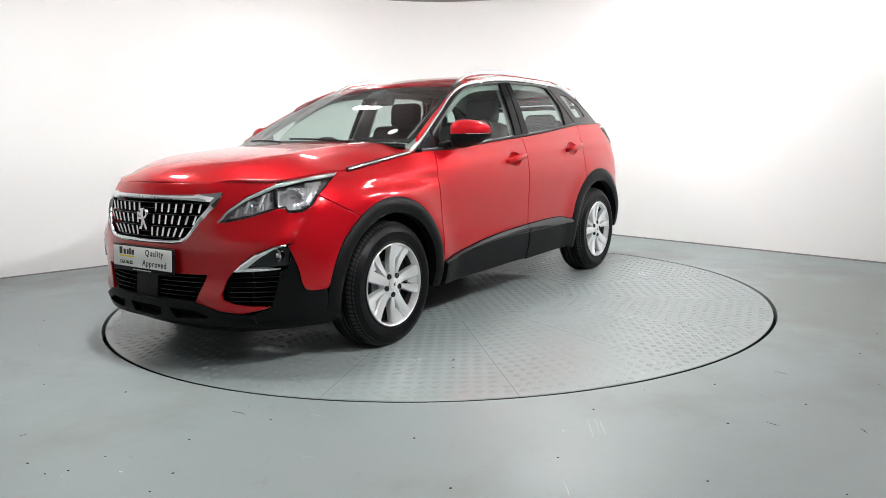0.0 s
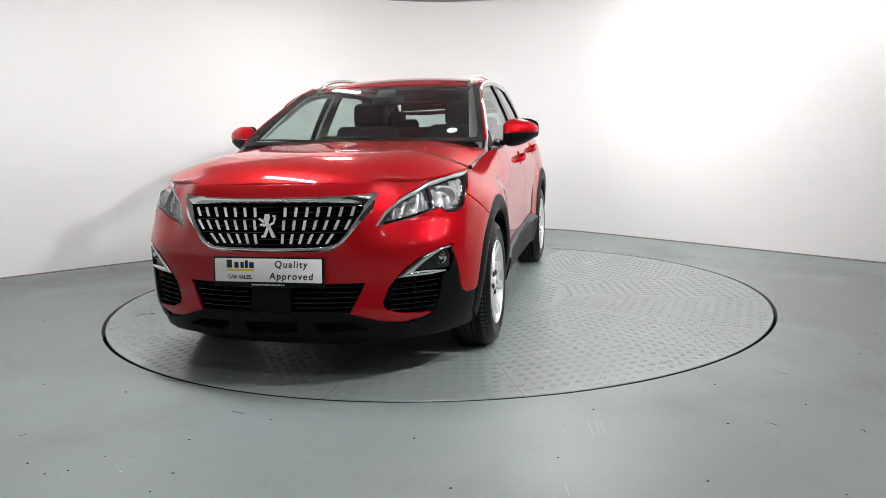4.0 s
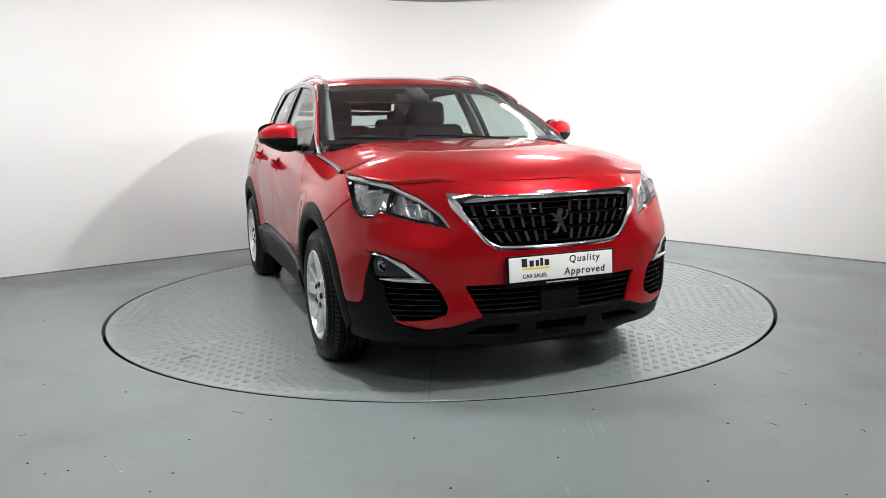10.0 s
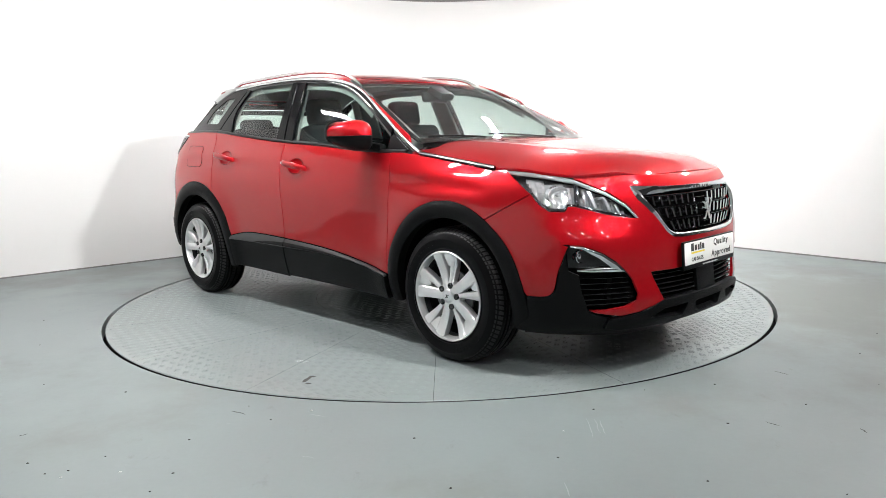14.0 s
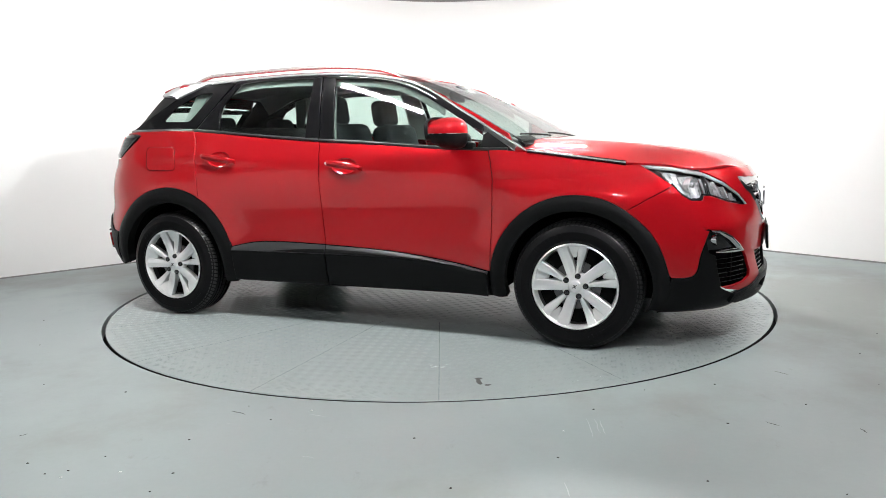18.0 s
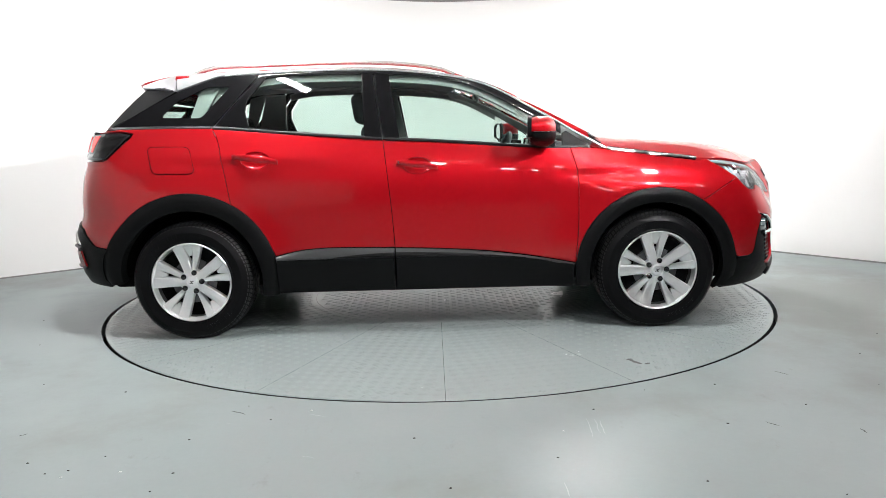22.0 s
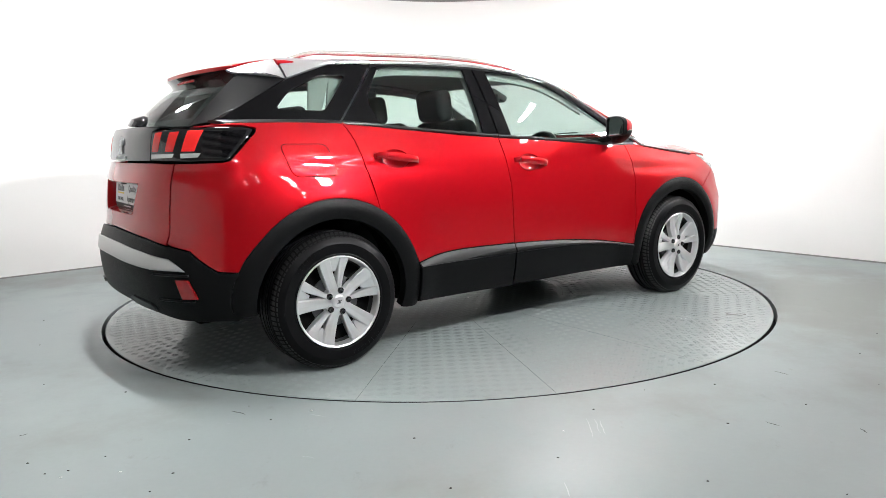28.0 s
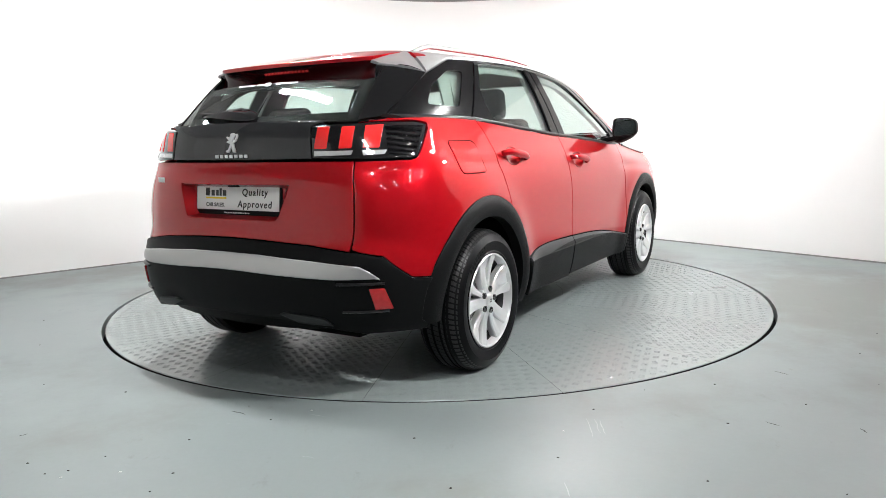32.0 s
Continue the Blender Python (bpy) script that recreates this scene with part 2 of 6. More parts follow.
def room():
    """Two walls that meet in a rounded corner, closed behind the camera; floor and low ceiling."""
    wall_mat = mat("white_wall_paint", (0.80, 0.795, 0.785), 0.75, bump=0.08, scale=40, vary=0.02, vscale=1.2)
    ceil_mat = mat("ceiling_grey", (0.30, 0.30, 0.30), 0.8, vary=0.04, bump=0.1)
    floor_mat = worn_floor()
    # plan: a square room turned so that one corner lies behind the turntable
    cx, cy = 0.574, 4.50
    a1 = math.atan2(0.80, 1.0)
    d1 = Vector((-math.cos(a1), -math.sin(a1)))
    d2 = Vector((1 / 1.577, -1.22 / 1.577))
    r = 1.9
    corner = Vector((cx, cy))
    half = math.acos(max(-1, min(1, d1.dot(d2)))) / 2
    tl = r / math.tan(half)
    centre = corner + (d1 + d2).normalized() * (r / math.sin(half))
    p1, p2 = corner + d1 * tl, corner + d2 * tl
    s1, s2 = math.atan2(*(p1 - centre).yx), math.atan2(*(p2 - centre).yx)
    arc = [centre + r * Vector((math.cos(s1 + (s2 - s1) * k / 24), math.sin(s1 + (s2 - s1) * k / 24))) for k in range(25)]
    e1, e2 = corner + d1 * 9.6, corner + d2 * 6.6
    back, e3 = e1 + d2 * 9.0, corner + d2 * 9.0
    plan = [e1, *arc, e2, back]

    def wall(name, line, label, surface=wall_mat):
        bm = bmesh.new()
        nrm = []
        for i, p in enumerate(line):
            d = (line[min(i + 1, len(line) - 1)] - line[max(i - 1, 0)]).normalized()
            nrm.append(Vector((d.y, -d.x)))
        q = []
        for p, n in zip(line, nrm):
            o = p - n * 0.12
            q.append([bm.verts.new((*p, 0)), bm.verts.new((*p, CEIL + 0.3)), bm.verts.new((*o, CEIL + 0.3)), bm.verts.new((*o, 0))])
        for a, b in zip(q, q[1:]):
            for k in range(4):
                bm.faces.new((a[k], a[(k + 1) % 4], b[(k + 1) % 4], b[k]))
        bm.faces.new(q[0])
        bm.faces.new(q[-1])
        ob = part(name, bm, surface, None)
        return tagged(ob, label, "wall", kind="structure")

    wall("wall_back", plan[:-1], "white painted studio wall sweeping round a curved corner")
    wall("wall_left", [back, e1], "plain white painted studio wall")
    # Unseen wall: near-black in place of the unlit hall behind the camera.
    dark = mat("near_black_wall", (0.035, 0.0355, 0.0365), 0.8, vary=0.2)
    wall("wall_front", [e2 + d2 * 0.002, e3, back], "unseen near-black wall in place of the dark hall behind the camera", dark)
    # floor: one slab with a round pit for the turntable
    R = 2.272
    n = 128
    bm = bmesh.new()
    hole = [bm.verts.new((R * math.cos(2 * math.pi * k / n), R * math.sin(2 * math.pi * k / n), 0)) for k in range(n)]
    low = [bm.verts.new((v.co.x, v.co.y, -0.08)) for v in hole]
    out = [bm.verts.new((14 * math.cos(2 * math.pi * k / n), 14 * math.sin(2 * math.pi * k / n), 0)) for k in range(n)]
    for k in range(n):
        j = (k + 1) % n
        bm.faces.new((hole[k], out[k], out[j], hole[j]))
        bm.faces.new((low[k], hole[k], hole[j], low[j]))
    ob = part("floor", bm, floor_mat, None)
    tagged(ob, "grey-green painted concrete floor, worn and glossy", "floor", kind="structure")
    bm = bmesh.new()
    lathe(bm, [(0.0, -0.075), (R, -0.075)], 96, "z")
    tagged(part("pit_floor", bm, DARK, None), "dark bottom of the turntable pit", "floor", kind="structure")
    # dark joint along the foot of the walls
    bm = bmesh.new()
    pts = plan[:-1]
    for i in range(len(pts) - 1):
        d = (pts[i + 1] - pts[i]).normalized()
        nn = Vector((d.y, -d.x))
        a, b = pts[i], pts[i + 1]
        vs = [bm.verts.new((*(a + nn * 0.010), 0.0)), bm.verts.new((*(b + nn * 0.010), 0.0)), bm.verts.new((*b, 0.012)), bm.verts.new((*a, 0.012))]
        bm.faces.new(vs)
    tagged(part("baseboard", bm, mat("joint_dirt", (0.16, 0.16, 0.155), 0.8, vary=0.5, vscale=9), None), "thin dirty sealant joint at the foot of the wall", "skirting", kind="structure")
    bm = bmesh.new()
    box(bm, (24, 24, 0.1), pose(0, 0, CEIL + 0.05))
    tagged(part("ceiling", bm, ceil_mat, None), "grey studio ceiling", "ceiling", kind="structure")


def ceiling_lights():
    for i, (x, y, ln, turn, power) in enumerate(STRIPS):
        lamp = new("ceiling_light")
        lamp.matrix_basis = pose(x, y, CEIL - 0.06, 0, 0, turn)
        tagged(lamp, "slim white strip light under the ceiling", "lamp", "studio strip lights")
        bm = bmesh.new()
        box(bm, (ln + 0.04, 0.10, 0.05), pose(0, 0, 0.03), 0.008)
        part("housing", bm, PLATE_W, lamp)
        bm = bmesh.new()
        box(bm, (ln, 0.07, 0.02), pose(0, 0, -0.005), 0.006)
        part("diffuser", bm, mat("light_tube", (1.0, 0.995, 0.995), 0.5, emit=power), lamp, "glowing white diffuser")


def floodlight(at, aim, power):
    """A flat flood lamp hung from the ceiling, tipped towards the turntable."""
    lamp = new("floodlight")
    lamp.matrix_basis = Matrix.Translation(at) @ (Vector(at) - Vector(aim)).to_track_quat("Z", "Y").to_matrix().to_4x4()
    tagged(lamp, "flat white flood lamp tipped down from the ceiling", "lamp")
    bm = bmesh.new()
    box(bm, (0.26, 0.16, 0.05), pose(0, 0, 0.03), 0.01)
    part("housing", bm, PLATE_W, lamp)
    # Unseen flaps, added to keep the lamp's light off the floor below.
    for dx, dy, w, h in ((0, 0.083, 0.26, 0.006), (0, -0.083, 0.26, 0.006), (0.133, 0, 0.006, 0.172), (-0.133, 0, 0.006, 0.172)):
        bm = bmesh.new()
        box(bm, (w, h, 0.12), pose(dx, dy, -0.020))
        part("blinker", bm, BLACK_SATIN, lamp, "black shading flap")
    bm = bmesh.new()
    box(bm, (0.20, 0.11, 0.012), pose(0, 0, 0.002), 0.004)
    part("diffuser", bm, mat("flood_panel", (1.0, 0.995, 0.99), 0.5, emit=power), lamp, "glowing white panel")
    h = tube("hanger", [Vector(at) + Vector((0, 0, 0.02)), (at[0], at[1], CEIL)], 0.012, PLATE_W, lamp)
    h.matrix_parent_inverse = lamp.matrix_basis.inverted()


room()
ceiling_lights()
floodlight((2.1, -3.0, 2.58), (-3.0, 0.8, 0.9), 2300.0)
floodlight((4.0, -0.1, 2.56), (-3.2, 1.2, 0.9), 1300.0)


# ---- the turntable ----
def turntable():
    tt = new("turntable")
    tagged(tt, "round grey painted tread-plate turntable flush with the floor", "turntable")
    steel = mat("painted_tread_plate", (0.245, 0.281, 0.281), 0.25, spec=0.75, bump=0.05, scale=60, vary=0.08, vscale=1.6, rvary=0.03)
    R = 2.25
    # sixteen sector plates round a middle disc, over a dark carrier
    bm = bmesh.new()
    lathe(bm, [(0.0, -0.006), (R - 0.001, -0.005), (R - 0.001, -0.05)], 128, "z")
    part("carrier", bm, DARK, tt, "dark carrier under the plates")
    bm = bmesh.new()
    lathe(bm, [(0.0, 0.0), (0.8993, 0.0), (0.8995, -0.004)], 128, "z")
    part("middle_plate", bm, steel, tt)
    bm = bmesh.new()
    n = 12
    a0 = radians(22.5)
    rim = []
    for r in (0.9005, 1.2, 1.7, R - 0.003, R):
        g = 0.0008 / r
        rim.append([bm.verts.new((r * math.cos(g + (a0 - 2 * g) * k / n), r * math.sin(g + (a0 - 2 * g) * k / n), -0.004 if r == R else 0)) for k in range(n + 1)])
    for p, q in zip(rim, rim[1:]):
        for k in range(n):
            bm.faces.new((p[k], q[k], q[k + 1], p[k + 1]))
    first = part("sector_plate", bm, steel, tt)
    for k in range(1, 16):
        o = new("sector_plate", first.data)
        o.parent = tt
        o.matrix_basis = pose(0, 0, 0, 0, 0, 22.5 * k)
    # five-bar tread: blocks of short bars, crosswise by turns, laid along each sector and straight over the middle
    bar = np.array([(-0.0165, 0, 0), (0, -0.0021, 0), (0.0165, 0, 0), (0, 0.0021, 0), (-0.012, 0, 0.0008), (0.012, 0, 0.0008)])
    quad = np.array([(0, 1, 5, 4), (1, 2, 5, 5), (2, 3, 4, 5), (3, 0, 4, 4)])
    pitch = 0.046

    def bars(keep, turn):
        n = int(R / pitch) + 1
        i, j = np.meshgrid(np.arange(-n, n + 1), np.arange(-n, n + 1))
        i, j = i.ravel(), j.ravel()
        c, s = math.cos(turn), math.sin(turn)
        x, y = (i * c - j * s) * pitch, (i * s + j * c) * pitch
        ok = keep(x, y)
        x, y, across = x[ok], y[ok], ((i + j) % 2)[ok]
        out = []
        for k in range(-2, 3):
            d = turn + across * math.pi / 2
            cx, cy = x - np.sin(d) * 0.0078 * k, y + np.cos(d) * 0.0078 * k
            P = np.empty((len(x), 6, 3))
            P[:, :, 0] = cx[:, None] + bar[:, 0] * np.cos(d)[:, None] - bar[:, 1] * np.sin(d)[:, None]
            P[:, :, 1] = cy[:, None] + bar[:, 0] * np.sin(d)[:, None] + bar[:, 1] * np.cos(d)[:, None]
            P[:, :, 2] = bar[:, 2] + 0.0001
            out.append(P)
        return np.concatenate(out)

    sets = [bars(lambda x, y: np.hypot(x, y) < 0.87, 0.0)]
    for k in range(16):
        mid = radians(22.5 * (k + 0.5))

        def sector(x, y):
            r, a = np.hypot(x, y), (np.arctan2(y, x) - mid + math.pi) % (2 * math.pi) - math.pi
            return (r > 0.93) & (r < R - 0.03) & (np.abs(a) < radians(11.25) - 0.022 / np.maximum(r, 0.1))
        sets.append(bars(sector, mid + math.pi / 4))
    P = np.concatenate(sets)
    F = (np.arange(len(P))[:, None, None] * 6 + quad[None]).reshape(-1, 4)
    me = bpy.data.meshes.new("tread_pattern")
    me.from_pydata(P.reshape(-1, 3).tolist(), [], [tuple(dict.fromkeys(f)) for f in F.tolist()])
    me.materials.append(steel)
    tread = new("tread_pattern", me)
    tread.parent = tt
    tread["label"] = "raised five-bar tread pattern"
    tread["kind"] = "stuff"
    # flaked patch and a few dark scuffs in the paint
    scuff = mat("bare_scuff", (0.022, 0.023, 0.022), 0.7, vary=0.6, vscale=40, bump=0.4, scale=120)
    rng = random.Random(4)
    for x, y, w, h, turn in ((0.951, -1.810, 0.050, 0.016, -60), (0.93, -1.76, 0.020, 0.012, 10), (1.0, -1.83, 0.018, 0.010, 40), (1.32, 1.05, 0.020, 0.008, 20), (1.42, 1.12, 0.012, 0.006, 0), (-1.2, 0.9, 0.016, 0.007, 60)):
        pts = []
        for k in range(14):
            a = 2 * math.pi * k / 14
            f = rng.uniform(0.6, 1.15)
            pts.append(Vector((w * f * math.cos(a), h * f * math.sin(a), 0.0012)))
        bm = bmesh.new()
        m = pose(x, y, 0.0015, 0, 0, turn)
        bm.faces.new([bm.verts.new(m @ q) for q in pts])
        part("paint_scuff", bm, scuff, tt, "dark flaked paint scuff")
    return tt


TURNTABLE = turntable()


# ---- crumbs and scratches on the floor ----
def floor_marks():
    rng = random.Random(9)
    dark = mat("floor_crumb", (0.02, 0.02, 0.019), 0.8)
    pale = mat("pale_chip", (0.62, 0.63, 0.62), 0.6)
    rub = mat("rubbed_paint", (0.30, 0.33, 0.33), 0.5, vary=0.3, vscale=60)
    crumbs = [(-1.31, -2.84), (-1.49, -2.77), (-1.38, -2.86), (-0.93, -2.88), (-0.96, -3.01), (-1.45, -2.04), (-0.7, -2.42), (-0.83, -2.26), (-0.97, -2.6), (-1.23, -2.73), (-0.11, -2.64), (0.62, -2.4),
              (0.02, -3.04), (0.4, -2.84), (1.49, -2.41), (1.92, -2.2), (1.22, -2.14), (0.89, -2.19), (1.1, -2.58), (1.24, -3.15), (0.85, -3.04), (-2.3, -1.2), (-2.6, -0.6), (2.4, -1.4), (-1.9, -1.9), (2.1, -1.75)]
    chips = [(-1.12, -2.86), (-1.31, -2.89), (-0.55, -2.08 - 0.25), (0.46, -2.61)]

    def flake(verts, faces, x, y, r, h):
        n, k = 6, len(verts)
        a0 = rng.uniform(0, 6)
        for lvl, q in ((0.0005, 1.0), (h, 0.6)):
            for i in range(n):
                a = a0 + 2 * math.pi * i / n
                f = rng.uniform(0.6, 1.2) * q
                verts.append((x + r * 1.5 * f * math.cos(a), y + r * f * math.sin(a), lvl))
        faces.append(tuple(k + n + i for i in range(n)))
        for i in range(n):
            j = (i + 1) % n
            faces.append((k + i, k + j, k + n + j, k + n + i))

    for name, spots, r, m, text in (("floor_crumbs", crumbs, 0.0032, dark, "scattered small dark crumbs on the floor"), ("paint_chips", chips, 0.004, pale, "tiny pale paint chips on the floor")):
        verts, faces = [], []
        for x, y in spots:
            flake(verts, faces, x, y, r * rng.uniform(0.6, 1.5), 0.003)
        tagged(mesh_ob(name, verts, faces, m, smooth=False), text, "debris", kind="stuff")
    scratches = [(1.25, -2.57, 1.29, -2.62), (1.56, -1.98, 1.6, -2.04), (1.57, -2.66, 1.57, -2.7), (-0.89, -2.31, -0.82, -2.35), (-1.67, -2.52, -1.64, -2.5)]
    rubs = [(0.57, -2.49, 0.56, -2.68), (0.60, -2.50, 0.595, -2.64), (0.62, -2.51, 0.61, -2.66), (0.39, -3.02, 0.39, -3.12), (-0.55, -2.37, -0.48, -2.4), (-0.51, -2.77, -0.46, -2.79)]
    for name, lines, w, m, text in (("floor_scratches", scratches, 0.0025, dark, "short dark scratches in the floor paint"), ("floor_rubs", rubs, 0.002, rub, "faint pale rubs in the floor paint")):
        verts, faces = [], []
        for x0, y0, x1, y1 in lines:
            d = Vector((x1 - x0, y1 - y0)).normalized()
            nn = Vector((-d.y, d.x))
            k = len(verts)
            for i in range(6):
                t = i / 5
                p = Vector((x0 + (x1 - x0) * t, y0 + (y1 - y0) * t)) + nn * rng.uniform(-0.003, 0.003)
                ww = w * math.sin(math.pi * (0.08 + 0.84 * t)) * rng.uniform(0.6, 1.3)
                verts += [(p.x + nn.x * ww, p.y + nn.y * ww, 0.0006), (p.x - nn.x * ww, p.y - nn.y * ww, 0.0006)]
            for i in range(5):
                faces.append((k + 2 * i, k + 2 * i + 1, k + 2 * i + 3, k + 2 * i + 2))
        tagged(mesh_ob(name, verts, faces, m, smooth=False), text, "floor wear", kind="stuff")


floor_marks()


# ---- the car's surfaces (car space: x forward, y to its left, z up, origin on the ground amid the wheelbase) ----
class Spline:
    """Natural cubic through (x, y) knots, straight beyond the ends."""

    def __init__(self, *knots):
        k = sorted(knots)
        self.x = np.array([a for a, _ in k], float)
        self.y = np.array([b for _, b in k], float)
        n = len(k)
        h = np.diff(self.x)
        A, r = np.eye(n), np.zeros(n)
        for i in range(1, n - 1):
            A[i, i - 1:i + 2] = h[i - 1], 2 * (h[i - 1] + h[i]), h[i]
            r[i] = 6 * ((self.y[i + 1] - self.y[i]) / h[i] - (self.y[i] - self.y[i - 1]) / h[i - 1])
        self.m = np.linalg.solve(A, r)
        self.h = h

    def __call__(self, t):
        t = np.asarray(t, float)
        i = np.clip(np.searchsorted(self.x, t) - 1, 0, len(self.h) - 1)
        c = np.clip(t, self.x[0], self.x[-1])
        h, m, x, y = self.h[i], self.m, self.x, self.y
        a, b = x[i + 1] - c, c - x[i]
        v = (m[i] * a ** 3 + m[i + 1] * b ** 3) / (6 * h) + (y[i] / h - m[i] * h / 6) * a + (y[i + 1] / h - m[i + 1] * h / 6) * b
        s0 = (y[1] - y[0]) / self.h[0] - self.h[0] * m[1] / 6
        s1 = (y[-1] - y[-2]) / self.h[-1] + self.h[-1] * m[-2] / 6
        return v + np.minimum(t - x[0], 0) * s0 + np.maximum(t - x[-1], 0) * s1


def step(a, b, t):
    s = np.clip((np.asarray(t, float) - a) / (b - a), 0, 1)
    return s * s * (3 - 2 * s)


# plan of the belt, half of it, from the nose's middle round the side to the tail's middle
PLAN = [(2.255, 0), (2.243, 0.22), (2.198, 0.43), (2.122, 0.605), (2.03, 0.732), (1.925, 0.812), (1.79, 0.850), (1.6, 0.868), (1.3375, 0.876),
        (0.9, 0.872), (0.3, 0.867), (-0.4, 0.866), (-1.0, 0.868), (-1.3375, 0.870), (-1.6, 0.866), (-1.77, 0.846), (-1.87, 0.805), (-1.965, 0.735),
        (-2.035, 0.64), (-2.095, 0.46), (-2.128, 0.22), (-2.137, 0)]
_c = [0.0]
for (_a, _b), (_p, _q) in zip(PLAN, PLAN[1:]):
    _c.append(_c[-1] + math.hypot(_p - _a, _q - _b))
UEND = _c[-1]
_k = [(u, *p) for u, p in zip(_c, PLAN)]
_k = [(-u, x, -y) for u, x, y in _k[1:4]] + _k + [(2 * UEND - u, x, -y) for u, x, y in _k[-4:-1]]
UX = Spline(*[(u, x) for u, x, y in _k])
UY = Spline(*[(u, y) for u, x, y in _k])
_u = np.linspace(0, UEND, 1200)
_x, _y = UX(_u), UY(_u)
_kf, _kr = int(np.argmax(_x < 1.75)), int(np.argmax(_x < -1.75))


def at_x(x):
    """Way round the belt at the place x of the side."""
    return float(np.interp(-x, -_x, _u))


def at_front(y):
    return float(np.interp(abs(y), _y[:_kf], _u[:_kf]))


def at_rear(y):
    return float(np.interp(-abs(y), -_y[_kr:], _u[_kr:]))


NOSE = Spline((0.15, -0.14), (0.20, -0.06), (0.25, -0.01), (0.30, 0.005), (0.36, 0.01), (0.45, 0.0), (0.55, 0.0), (0.65, 0.0), (0.75, -0.012), (0.85, -0.045), (0.92, -0.085), (0.97, -0.135), (1.02, -0.21))
TAIL = Spline((0.15, 0.12), (0.25, 0.05), (0.35, -0.015), (0.45, -0.04), (0.55, -0.045), (0.62, -0.035), (0.70, -0.005), (0.78, 0.002), (0.86, 0.010), (0.95, 0.025), (1.04, 0.05), (1.12, 0.062), (1.2, 0.085), (1.25, 0.11))
SIDE = Spline((0.15, -0.09), (0.25, -0.045), (0.38, -0.012), (0.5, 0.0), (0.62, 0.002), (0.75, 0.006), (0.86, 0.003), (0.95, -0.012), (1.02, -0.032), (1.08, -0.058), (1.15, -0.09), (1.25, -0.14))
WING_LINE = Spline((0.7, 0.921), (1.05, 0.913), (1.33, 0.905), (1.55, 0.890), (1.7, 0.868))
REAR_LINE = Spline((-0.4, 0.985), (-1.0, 1.005), (-1.45, 1.030), (-1.7, 1.045))
FENDER = Spline((0.15, 0.0), (0.7, 0.0), (0.8, -0.005), (0.88, -0.022), (0.966, -0.056), (1.03, -0.080), (1.1, -0.10))


def belt(u, z):
    """The lower body: bumpers, wings, doors, tail."""
    u, z = np.asarray(u, float), np.asarray(z, float)
    sg = np.where((u < 0) | (u > UEND), -1.0, 1.0)
    u = np.abs(u)
    u = np.where(u > UEND, 2 * UEND - u, u)
    x, y = UX(u), UY(u)
    wf, wr = step(1.45, 2.1, x), step(-1.6, -2.0, x)
    ws = step(0.35, 0.80, y)
    y1 = y
    y = y + ws * (SIDE(z) + step(0.6, 1.5, x) * FENDER(z))
    # pressed lines: a shoulder over an undercut, along the wing and along the rear quarter
    for zc, near, far, deep in ((WING_LINE(x), step(0.72, 1.0, x), step(1.66, 1.40, x), 0.0075), (REAR_LINE(x), step(-0.45, -1.0, x), step(-1.66, -1.35, x), 0.0050)):
        d = z - zc
        cut = 0.45 * np.exp(-((d - 0.030) / 0.034) ** 2) - np.exp(-((d + 0.026) / 0.030) ** 2)
        y = y + deep * ws * near * far * cut
    # fuller rear corners behind the lamps
    y = y + 0.020 * ws * step(-1.70, -1.92, x) * step(0.98, 1.06, z) * step(1.24, 1.17, z)
    for wx in (1.3375, -1.3375):
        y = y + 0.020 * ws * np.exp(-((np.hypot(x - wx, z - 0.345) - 0.47) / 0.10) ** 2)
    x = x + wf * (NOSE(z) - 0.05 * step(0.62, 0.77, z) * step(0.40, 0.58, y1)) + wr * TAIL(z)
    return np.stack([x, y * sg, z + 0 * u], -1)


def on(x, y, z):
    """The belt's own coordinates of the place nearest to x, y at the height z."""
    P = belt(_u, z + 0 * _u)
    return (float(_u[int(np.argmin((P[:, 0] - x) ** 2 + (P[:, 1] - y) ** 2))]), z)


GL = Spline((1.1, 0.765), (0.8, 0.788), (0.4, 0.803), (0.0, 0.808), (-0.5, 0.803), (-1.0, 0.788), (-1.4, 0.757), (-1.75, 0.705), (-2.0, 0.65))


def house(x, z):
    """The side of the cabin, leaning in."""
    x, z = np.asarray(x, float), np.asarray(z, float)
    d = z - 1.10
    return np.stack([x, GL(x) - 0.33 * d - 0.28 * d * d - 0.036 * step(-0.2, 0.9, x) * step(1.05, 1.50, z), z], -1)


HOODZ = Spline((2.25, 0.80), (2.20, 0.882), (2.155, 0.931), (2.08, 0.982), (1.95, 1.028), (1.75, 1.062), (1.5, 1.086), (1.3, 1.102), (1.1, 1.113), (0.9, 1.124))
ROOFZ = Spline((0.55, 1.37), (0.4, 1.442), (0.285, 1.489), (0.15, 1.527), (0.0, 1.553), (-0.3, 1.576), (-0.7, 1.578), (-1.1, 1.572), (-1.45, 1.553), (-1.67, 1.508), (-1.85, 1.462), (-1.95, 1.435))
SCREENZ = Spline((1.25, 1.035), (1.10, 1.105), (0.8, 1.26), (0.5, 1.398), (0.27, 1.490), (0.0, 1.58))
BACKZ = Spline((-1.50, 1.585), (-1.75, 1.43), (-1.9, 1.300), (-1.98, 1.222), (-2.05, 1.145), (-2.12, 1.06))


